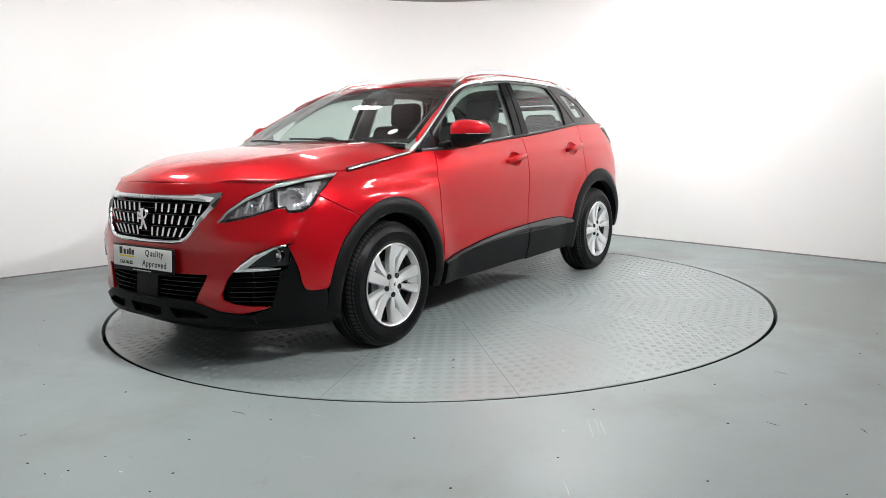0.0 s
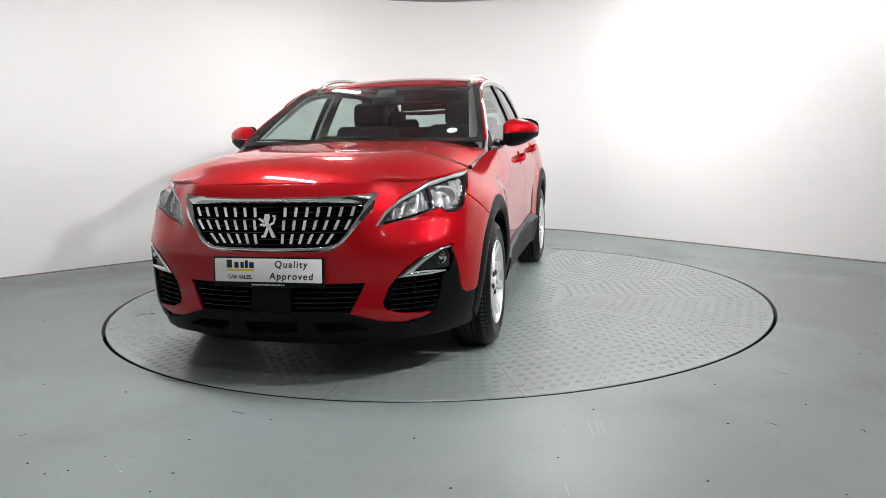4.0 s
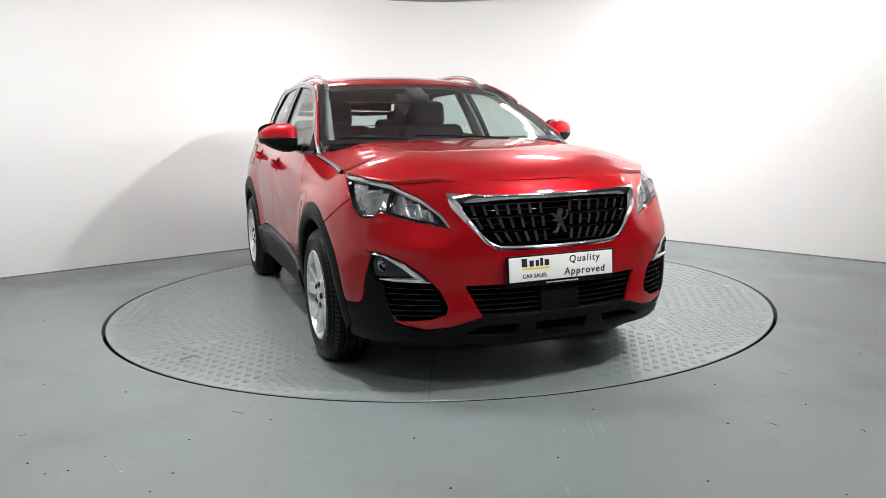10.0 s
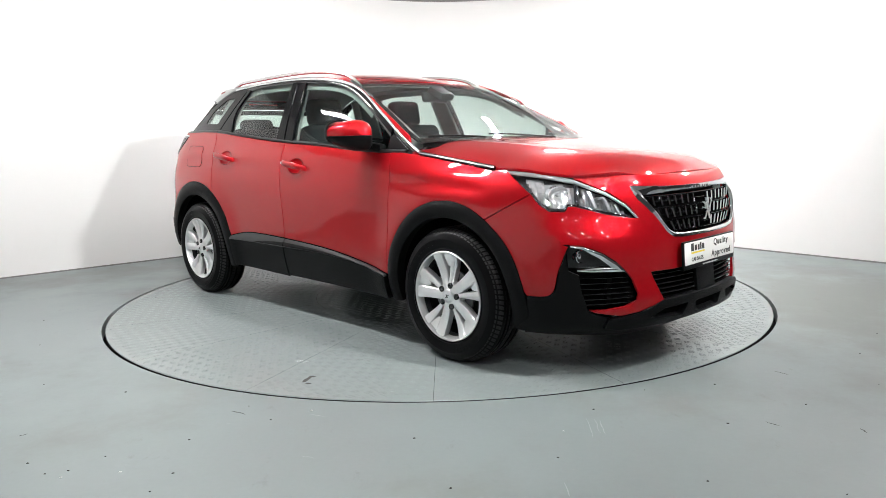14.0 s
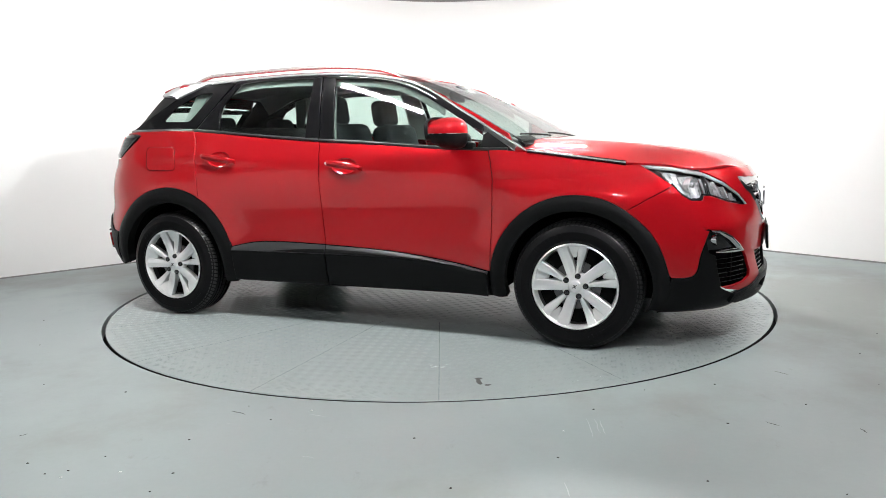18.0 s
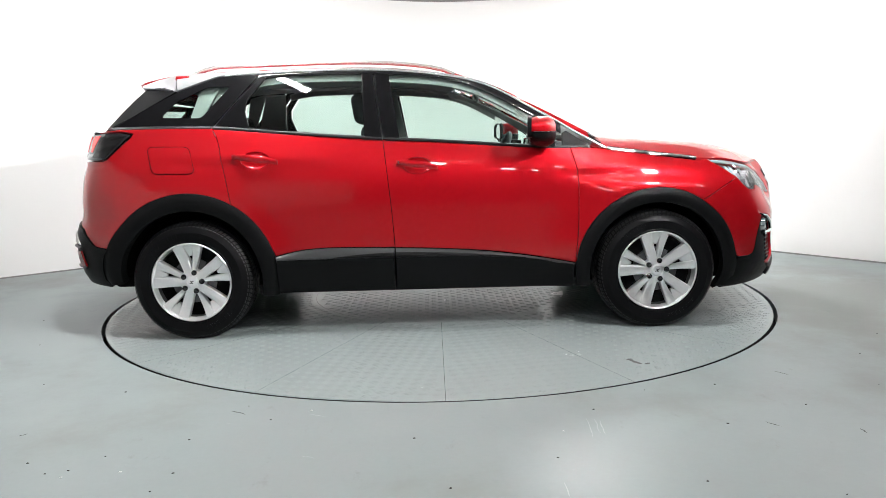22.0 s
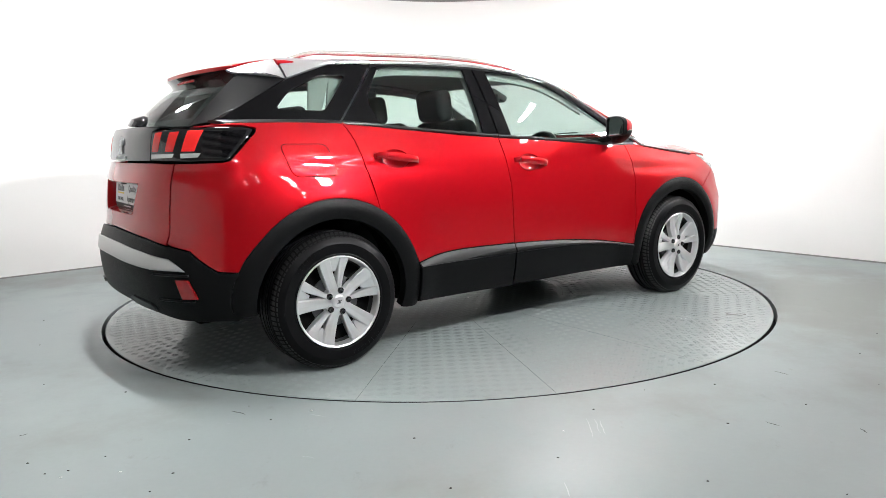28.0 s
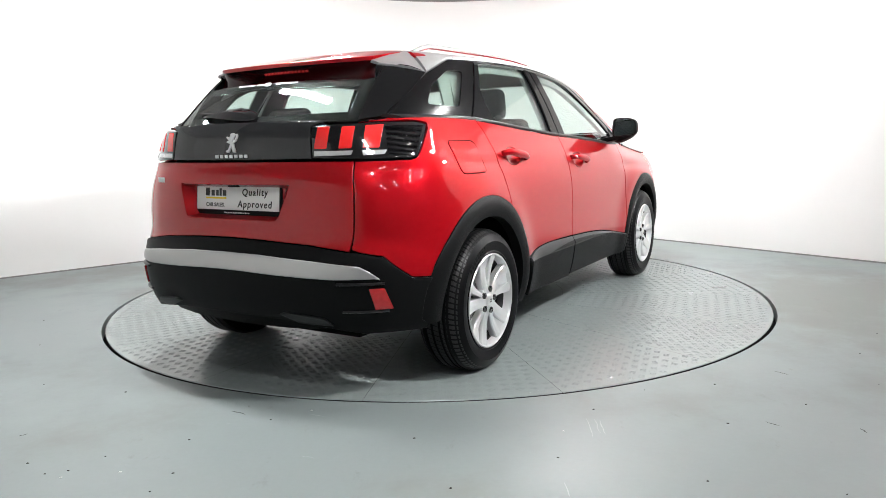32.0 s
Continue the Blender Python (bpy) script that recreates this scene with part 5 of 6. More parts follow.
    full("slot_backing", belt, [(0, 0.33), Fr(0.45, 0.33), Fr(0.45, 0.25), (0, 0.25)], DARK, lip, "dark slots", lift=-0.02, depth=0.002)
    full("underbody_edge", belt, [(0, 0.232), Fr(0.45, 0.228), Fr(0.72, 0.216), S(1.80, 0.24), S(1.78, 0.19), Fr(0.5, 0.16), (0, 0.16)], BLACK_PLASTIC, c, "black under-tray", lift=-0.02)
    # lower grille
    full("lower_grille", belt, [(0, 0.487)] + LOW_GRILLE + [(0, 0.349)], DARK, c, "dark lower grille", lift=-0.05, depth=0.002)
    for s in (1, -1):
        slats("grille_bar", [(Fr(0.10, 0.485), Fr(0.424, 0.487)), (Fr(0.10, 0.352), Fr(0.362, 0.352))], 6, GLOSS_BLACK, c, s, -0.02)
    full("sensor_cover", belt, [(0, 0.49), Fr(0.096, 0.49), Fr(0.096, 0.350), (0, 0.350)], BLACK_PLASTIC, c, "plain black sensor cover", lift=-0.006)
    grille(c)
    plate(c, pose(2.262, 0, 0.551, 90 - 4, 0, 90), "number_plate")


def facets(name, outline, cols, rows, material, parent, label, side, lift, tilt, seed):
    """A pressed reflector: a mesh of small flat mirrors, each with a tilt of its own, inside an outline on the body's surface."""
    rng = random.Random(seed)
    O = np.array([p[:2] for p in outline], float)
    lo, hi = O.min(0), O.max(0)
    us, zs = np.linspace(lo[0], hi[0], cols + 1), np.linspace(lo[1], hi[1], rows + 1)
    verts, faces = [], []
    for i in range(cols):
        a = rng.uniform(-tilt, tilt)
        for j in range(rows):
            cen = np.array([[(us[i] + us[i + 1]) / 2, (zs[j] + zs[j + 1]) / 2]])
            if not inside(cen[:, 0], cen[:, 1], O)[0]:
                continue
            d = [a + rng.uniform(-tilt, tilt) * 0.5 for _ in range(2)] + [rng.uniform(-tilt, tilt) * 0.5 - a for _ in range(2)]
            q = [(us[i], zs[j]), (us[i], zs[j + 1]), (us[i + 1], zs[j + 1]), (us[i + 1], zs[j])]
            P = np.array([line_on(belt, [p], lift + 0.010 * (abs(i + 0.5 - cols / 2) / cols) * 2 + e)[0] for p, e in zip(q, d)])
            k = len(verts)
            verts += [tuple(v) for v in P * (1, side, 1)]
            faces.append((k, k + 3, k + 2, k + 1) if side > 0 else (k, k + 1, k + 2, k + 3))
    return mesh_ob(name, verts, faces, material, parent, label, smooth=False)


def headlight(c, side):
    h = panel("headlight", belt, HEADLIGHT, LENS, c, "clear headlight lens over silver reflectors", side=side, lift=0.0, depth=0.003, res=0.03)
    panel("housing", belt, HEADLIGHT, LAMP_BED, h, "dark grey lamp housing", side=side, lift=-0.045, depth=0.002, gap=0.0)
    # pale light guide along the upper edge, from the wing to the inner tip, and a slim one below
    top = [HEADLIGHT[i] for i in (0, 1, 2, 3, 4, 5)]
    A = line_on(belt, resample(top, 40) + np.array([[0, -0.003]]), -0.003)
    B = line_on(belt, resample(top, 40) + np.array([[0, -0.017]]), -0.009)
    strip("light_guide", A, B, LAMP_WHITE, h, "pale light guide", side, 0.004, 0.006, out=(0.6, 0.6, 0.3))
    low = [HEADLIGHT[i] for i in (6, 7, 8, 9)]
    A = line_on(belt, resample(low, 20) + np.array([[0, 0.005]]), -0.006)
    B = line_on(belt, resample(low, 20) + np.array([[0, 0.013]]), -0.012)
    strip("light_guide", A, B, GLOSS_BLACK, h, "gloss black lower rim", side, 0.003, 0.004, out=(0.8, 0.4, 0.3))
    # outer chamber: a broad fluted mirror round the main bulb
    bed = [on(1.745, 0.805, 0.935), on(1.82, 0.77, 0.930), on(1.88, 0.715, 0.912), on(1.93, 0.67, 0.893), on(1.952, 0.66, 0.868), on(1.972, 0.685, 0.812), on(1.955, 0.735, 0.806), on(1.92, 0.775, 0.798), on(1.868, 0.812, 0.818), on(1.82, 0.822, 0.865)]
    facets("outer_chamber", bed, 18, 7, LAMP_WHITE, h, "bright faceted silver lamp chamber", side, -0.034, 0.0035, 5)
    # inner chamber: darker mirror with two slanting fins
    bed = [on(1.965, 0.645, 0.888), on(2.035, 0.575, 0.843), on(2.085, 0.535, 0.800), on(2.128, 0.505, 0.752), on(2.05, 0.608, 0.776), on(1.99, 0.675, 0.806)]
    facets("inner_chamber", bed, 14, 6, LAMP_GREY, h, "faceted grey lamp chamber", side, -0.032, 0.0045, 8)
    for (u, z), r, w in ((on(1.905, 0.735, 0.860), 0.042, 1.25), (on(2.035, 0.600, 0.815), 0.030, 1.4)):
        p = line_on(belt, [(u, z)], -0.022)[0]
        m = pose(p[0], p[1] * side, p[2]) @ Matrix.Rotation(radians(90), 4, "Y") @ Matrix.Rotation(radians(-24 * side), 4, "X") @ Matrix.Diagonal((0.95, w, 1, 1))
        bm = bmesh.new()
        lathe(bm, [(0.0, -0.026), (r * 0.35, -0.024), (r * 0.6, -0.018), (r * 0.85, -0.008), (r, 0.001), (r * 1.06, 0.001), (r * 1.06, -0.03)], 18, "z", m)
        part("reflector", bm, LAMP_WHITE, h, "faceted silver reflector", smooth=False)
        bm = bmesh.new()
        lathe(bm, [(0.0, 0.002), (0.007, 0.001), (0.009, -0.004), (0.009, -0.03)], 16, "z", m)
        part("bulb", bm, LAMP_GREY, h, "lamp bulb")
    for a, b, wd in ((on(1.985, 0.635, 0.872), on(2.02, 0.63, 0.795), 0.010), (on(2.03, 0.58, 0.842), on(2.065, 0.578, 0.782), 0.008), (on(2.075, 0.545, 0.806), on(2.095, 0.55, 0.768), 0.007)):
        A = line_on(belt, resample([a, b], 8), -0.014)
        strip("reflector_fin", A, A + np.array([[wd, -wd * 1.3, 0]]), LAMP_WHITE, h, "silver reflector fin", side, 0.002, 0.014, out=(1, 0.5, 0))
    # black divider between the chambers and dark foot under the outer one
    A = line_on(belt, resample([on(1.948, 0.652, 0.905), on(1.985, 0.69, 0.798)], 8), -0.010)
    B = A + np.array([[-0.014, 0.014, 0]])
    strip("divider", A, B, GLOSS_BLACK, h, "black divider", side, 0.003, out=(1, 0.5, 0))
    A = line_on(belt, resample([HEADLIGHT[i] for i in (9, 10, 11, 12, 13)], 20) + np.array([[0, 0.003]]), -0.005)
    B = line_on(belt, resample([HEADLIGHT[i] for i in (9, 10, 11, 12, 13)], 20) + np.array([[-0.004, 0.018]]), -0.020)
    strip("lower_bezel", A, B, GLOSS_BLACK, h, "gloss black lower bezel", side, 0.003, 0.004, out=(0.5, 0.8, 0.3))


def grille(c):
    g = new("grille")
    g.parent = c
    g["label"] = "black chequered grille in a chrome frame"
    inner = front([(0.20, 0.845), (0.33, 0.843), (0.428, 0.838), (0.418, 0.815), (0.385, 0.757), (0.345, 0.698), (0.31, 0.668), (0.275, 0.658), (0.20, 0.655)])
    half = [(0, 0.848)] + inner + [(0, 0.652)]
    full("backing", belt, half, DARK, g, "dark backing", lift=-0.05, depth=0.002)
    # chrome frame all round
    ol = [(0, 0.868)] + GRILLE[:3]
    il = [(0, 0.850)] + [(p[0], p[1] + 0.005) for p in inner[:3]]
    both = lambda q: [(-p[0], p[1]) for p in reversed(q[1:])] + list(q)
    strip("upper_frame", line_on(belt, both(ol), 0.006), line_on(belt, both(il), -0.010), CHROME, g, "chrome upper frame", 1, 0.006, 0.02, 70, out=(1, 0, 0.2))
    ol = GRILLE[2:]
    il = inner[2:]
    lower_o = ol + [(0, 0.640)] + [(-p[0], p[1]) for p in reversed(ol)]
    lower_i = il + [(0, 0.653)] + [(-p[0], p[1]) for p in reversed(il)]
    strip("lower_frame", line_on(belt, resample(lower_o, 90), 0.006), line_on(belt, resample(lower_i, 90), -0.010), CHROME, g, "chrome lower frame", 1, 0.005, 0.02, 90, out=(1, 0, 0.2))
    # horizontal bars
    def half_width(z):
        return float(np.interp(z, [0.655, 0.668, 0.698, 0.757, 0.815, 0.838], [0.27, 0.31, 0.345, 0.385, 0.418, 0.428]))
    for z in (0.838, 0.812, 0.781, 0.750, 0.720, 0.690, 0.664):
        w = half_width(z)
        us = np.linspace(-at_front(w), at_front(w), 40)
        A = line_on(belt, [(u, z + 0.003) for u in us], -0.022)
        B = line_on(belt, [(u, z - 0.003) for u in us], -0.022)
        strip("bar", A, B, GLOSS_BLACK, g, "", 1, 0.003, 0.02, 40, 3, out=(1, 0, 0))
    # three rows of upright bright blades, leaning outwards towards the foot
    for row, (z0, z1) in enumerate(((0.832, 0.790), (0.775, 0.731), (0.714, 0.670))):
        for k in range(1, 8):
            for sg in (1, -1):
                y = 0.052 * k + 0.022
                lean = (0.006, 0.010, 0.016)[row] * (k / 3)
                yt, yb = y - (0.0, 0.004, 0.012)[row] * k * 0.5 , y - (0.0, 0.004, 0.012)[row] * k * 0.5 - lean
                if yt > half_width(z0) - 0.014 or yb > half_width(z1) - 0.012:
                    continue
                wd = 0.007
                P = []
                for yy, zz in ((yt - wd, z0), (yt + wd, z0), (yb + wd, z1), (yb - wd, z1)):
                    P.append(line_on(belt, [(sg * at_front(yy), zz)], -0.012)[0])
                mid = sum(p[0] for p in P) / 4
                P = [(mid + 0.35 * (p[0] - mid), p[1], p[2]) for p in P]
                bm = bmesh.new()
                f = [bm.verts.new(p) for p in P]
                b = [bm.verts.new((p[0] - 0.02, p[1], p[2])) for p in P]
                bm.faces.new(f)
                for i in range(4):
                    bm.faces.new((f[i], f[(i + 1) % 4], b[(i + 1) % 4], b[i]))
                part("blade", bm, CHROME_DARK, g, "", smooth=False)
    emblem(g, pose(2.240, 0, 0.752, 90, 0, 90), 0.110, CHROME)
    # name bar on the frame, left as plain marks
    for k in range(7):
        bm = bmesh.new()
        y = (k - 3) * 0.027
        p = line_on(belt, [(at_front(y) * (1 if y >= 0 else -1), 0.8575)], 0.002)[0]
        box(bm, (0.004, 0.016, 0.010), pose(*p), 0.001)
        part("badge_mark", bm, CHROME_DARK, g)


def emblem(parent, m, h, material):
    """A rearing figure as a plain raised badge: body, head, mane, limbs, tail."""
    e = new("emblem")
    e.parent = parent
    e.matrix_basis = m
    e["label"] = "raised metal badge"
    k = h / 0.135
    def slab(pts, name):
        bm = bmesh.new()
        o = rounded([(x * k, y * k) for x, y in pts], 0.004 * k, 3)
        a = [bm.verts.new((*p, 0.0)) for p in o]
        b = [bm.verts.new((p[0] * 0.97, p[1] * 0.97, 0.011 * k)) for p in o]
        bm.faces.new(b)
        for i in range(len(o)):
            j = (i + 1) % len(o)
            bm.faces.new((a[i], a[j], b[j], b[i]))
        part(name, bm, material, e)
    slab([(-0.010, 0.064), (0.018, 0.066), (0.022, 0.045), (0.012, 0.020), (0.018, -0.005), (-0.004, -0.012), (-0.014, 0.010), (-0.016, 0.040)], "trunk")
    slab([(-0.012, 0.030), (-0.046, 0.044), (-0.050, 0.034), (-0.020, 0.010)], "upper_limb")
    slab([(-0.010, 0.010), (-0.042, 0.010), (-0.044, 0.000), (-0.012, -0.008)], "middle_limb")
    slab([(-0.004, -0.006), (-0.022, -0.050), (-0.040, -0.058), (-0.040, -0.068), (-0.012, -0.068), (0.010, -0.020)], "lower_limb")
    slab([(0.004, -0.010), (0.018, -0.048), (0.026, -0.068), (0.050, -0.068), (0.046, -0.056), (0.032, -0.030), (0.020, -0.002)], "lower_limb")
    slab([(0.016, 0.010), (0.036, 0.020), (0.044, 0.045), (0.032, 0.056), (0.050, 0.060), (0.056, 0.040), (0.044, 0.010), (0.020, -0.002)], "tail")


def plate(c, m, name, small=1.0):
    """A dealer's plate with black surround: blue-black brand marks as bars, the readable words as letters."""
    p = new(name)
    p.parent = c
    p.matrix_basis = m
    p["label"] = "white dealer plate in a black holder"
    bm = bmesh.new()
    box(bm, (0.535, 0.135, 0.012), pose(0, -0.006, 0.0), 0.005)
    part("holder", bm, BLACK_PLASTIC, p, "black plate holder")
    bm = bmesh.new()
    box(bm, (0.515, 0.105, 0.004), pose(0, 0.002, 0.0075), 0.002)
    part("face", bm, PLATE_W, p, "white plate face")
    z = 0.0098
    text_part("lettering", "Quality", 0.043, INK, p, pose(0.112, 0.029, z), 0.0006, bold=0.0008, width=1.22, shear=0.10)
    text_part("lettering", "Approved", 0.043, INK, p, pose(0.112, -0.024, z), 0.0006, bold=0.0008, width=1.22, shear=0.10)
    text_part("lettering", "CAR SALES.", 0.024, INK, p, pose(-0.135, -0.029, z), 0.0006, bold=0.0006)
    for x, w, hh, dy in ((-0.185, 0.026, 0.036, 0), (-0.150, 0.020, 0.026, -0.005), (-0.122, 0.016, 0.026, -0.005), (-0.101, 0.014, 0.034, -0.001), (-0.076, 0.022, 0.026, -0.005)):
        bm = bmesh.new()
        box(bm, (w, hh, 0.0012), pose(x, 0.030 + dy, z) @ Matrix.Shear("XZ", 4, (0, 0)) , 0.0)
        part("name_mark", bm, INK, p)
    bm = bmesh.new()
    box(bm, (0.132, 0.008, 0.0012), pose(-0.130, 0.0025, z))
    part("underline", bm, YELLOW, p, "yellow underline")
    for k in range(15):
        bm = bmesh.new()
        box(bm, (0.0065, 0.005 if k % 3 else 0.0065, 0.001), pose((k - 7) * 0.0107, -0.063, 0.0065))
        part("foot_mark", bm, WHITE_INK, p)
    return p


def around(half):
    """Half an outline at the tail, mirrored over the middle."""
    return list(half) + [(2 * UEND - p[0], p[1]) for p in reversed(half) if abs(p[0] - UEND) > 1e-6]


def tail(c):
    # tailgate with its plate recess
    rec = around([(UEND, 0.935), Re(0.336, 0.935), Re(0.330, 0.915), Re(0.285, 0.795), Re(0.270, 0.785), (UEND, 0.785)])
    half = [(UEND, 1.034), Re(0.45, 1.034), Re(0.624, 1.031), Re(0.626, 0.9), Re(0.626, 0.75), Re(0.618, 0.662), Re(0.45, 0.685), Re(0.2, 0.70), (UEND, 0.705)]
    tg = full("tailgate", belt, half, RED, c, "red tailgate with a plate recess", holes=[rec], res=0.035)
    A = line_on(belt, resample(rec + rec[:1], 60), -0.002)
    cen = np.array([[-2.062, 0, 0.862]])
    B = cen + (A - cen) * np.array([[0, 0.86, 0.80]])
    strip("recess_side", A, B, RED, tg, "red recess side", 1, 0.0, 0.004, 60, 2, closed=False, out=(-1, 0, 0))
    bm = bmesh.new()
    box(bm, (0.006, 0.60, 0.13), pose(-2.058, 0, 0.862))
    part("recess_floor", bm, RED, tg)
    plate(tg, pose(-2.066, 0, 0.868, 90 - 6, 0, -90), "number_plate")
    bm = bmesh.new()
    box(bm, (0.02, 0.06, 0.012), pose(-2.085, 0, 0.928), 0.004)
    part("lid_switch", bm, BLACK_PLASTIC, tg, "black lid switch")
    # dark band across, carrying badge and name marks
    half = [(UEND, 1.205), Re(0.2, 1.205), Re(0.42, 1.200), Re(0.50, 1.20), Re(0.42, 1.176), Re(0.432, 1.042), (UEND, 1.040)]
    band = full("tail_band", belt, half, BAND, c, "dark grey band across the tailgate", lift=0.002)
    ys = np.linspace(-0.475, 0.475, 31)
    A = np.array([line_on(belt, [(at_rear(y) if y >= 0 else 2 * UEND - at_rear(y), 1.2035)], 0.001)[0] for y in ys])
    strip("band_ledge", A, line_on(back, [(-2.008 + 0.35 * y * y, y) for y in ys], -0.003), BAND, band, "dark grey ledge under the rear window", 1, 0.003, 0.004, 40, out=(0, 0, 1))
    emblem(band, pose(-2.079, 0, 1.118, 90 - 12, 0, -90), 0.088, BADGE)
    for k in range(7):
        bm = bmesh.new()
        box(bm, (0.004, 0.019, 0.015), pose(-2.090, (3 - k) * 0.030, 1.058), 0.001)
        o = part("name_mark", bm, BADGE, band, "silver name mark")
    for k in range(4):
        bm = bmesh.new()
        box(bm, (0.004, 0.015, 0.024), Matrix.Translation(Vector(line_on(belt, [Re(0.500 + 0.019 * k, 0.948)], 0.0015)[0])) @ pose(0, 0, 0, 0, 0, -14), 0.0015)
        part("model_mark", bm, BADGE, tg, "silver model mark")
    for side in (1, -1):
        lamp = panel("tail_lamp", belt, rounded(LAMP_REAR, 0.01), GLOSS_BLACK, c, "smoked tail lamp with three red claws", side=side, lift=0.003)
        for a, b, d, e in ((0.460, 0.527, 0.443, 0.506), (0.590, 0.652, 0.562, 0.620)):
            q = [Re(a, 1.172), Re(b, 1.174), Re(e, 1.083), Re(d, 1.083)]
            panel("claw", belt, rounded(q, 0.006), LAMP_RED, lamp, "bright red lamp claw", side=side, lift=0.0055, depth=0.003, gap=0.0, res=0.02)
        q = [Re(0.694, 1.176), Re(0.757, 1.178), Re(0.722, 1.083), Re(0.664, 1.083)]
        panel("claw", belt, q, LAMP_RED, lamp, "bright red lamp claw", side=side, lift=0.0055, depth=0.003, gap=0.0, res=0.02)
        for a, b in ((0.445, 0.625), (0.660, 0.745)):
            panel("reversing_lamp", belt, [Re(a, 1.074), Re(b, 1.074), Re(b - 0.012, 1.056), Re(a, 1.053)], LAMP_WHITE, lamp, "clear reversing lamp", side=side, lift=0.0055, depth=0.003, gap=0.0, res=0.02)
        # fine ribs on the outer end
        for k in range(24):
            z = 1.052 + 0.0051 * k
            x1 = float(np.interp(z, [1.04, 1.17], [-1.815, -1.700]))
            A = line_on(belt, resample([on(-1.90, 0.715, z), on(x1, 0.775, z)], 10), 0.0045)
            strip("rib", A, A + np.array([[0, 0, 0.0030]]), GLOSS_BLACK, lamp, "", side, 0.0008, 0.002, 10, 3)
        # reflector with its black pocket
        q = rear([(0.694, 0.516), (0.742, 0.516), (0.764, 0.424), (0.712, 0.424)])
        panel("reflector", belt, rounded(q, 0.006), REFLECTOR, c, "red rear reflector", side=side, lift=0.020, depth=0.01, res=0.02)
        for z, a, b in ((0.412, 0.60, 0.752), (0.528, 0.58, 0.742)):
            A = line_on(belt, rear([(y, z) for y in np.linspace(a, b, 10)]), 0.014)
            strip("bumper_fin", A, A + np.array([[0, 0, 0.010]]), BLACK_SATIN, c, "satin black fin", side, 0.008, 0.01, 12, 4, out=(-1, 0.5, 0))
        q = rear([(0.30, 0.395), (0.34, 0.408), (0.52, 0.388), (0.56, 0.355), (0.40, 0.360)])
        panel("exhaust_trim", belt, rounded(q, 0.01), BLACK_SATIN, c, "gloss black exhaust trim", side=side, lift=0.018)
    # bumper, bright bar, lower skirt
    half = [(UEND, 0.703), Re(0.2, 0.698), Re(0.45, 0.683), Re(0.612, 0.660), Re(0.648, 0.658), S(-1.964, 0.638), S(-1.865, 0.543), S(-1.79, 0.533)] \
        + on_side([p for p in ARCH_R if p[0] < -1.78 and 0.350 < p[1] < 0.53][::-1]) + [S(-1.80, 0.330), S(-1.82, 0.308), Re(0.66, 0.312), Re(0.55, 0.335), Re(0.30, 0.365), (UEND, 0.372)]
    rb = full("rear_bumper", belt, half, BLACK_PLASTIC, c, "grained black plastic rear bumper", lift=0.008, depth=0.03, res=0.04)
    half = [(UEND, 0.643), Re(0.2, 0.640), Re(0.464, 0.625), Re(0.661, 0.606), Re(0.70, 0.582), Re(0.732, 0.551), Re(0.565, 0.549), Re(0.3, 0.558), Re(0.12, 0.566), (UEND, 0.568)]
    full("bumper_bar", belt, half, BAR, rb, "brushed silver bumper bar", lift=0.016, depth=0.012, drop=0.004, edge=0.006)
    half = [(UEND, 0.38), Re(0.30, 0.37), Re(0.50, 0.35), Re(0.48, 0.30), Re(0.30, 0.285), (UEND, 0.28)]
    full("rear_skirt", belt, half, BLACK_PLASTIC, c, "black plastic under-skirt", lift=-0.03, depth=0.02)


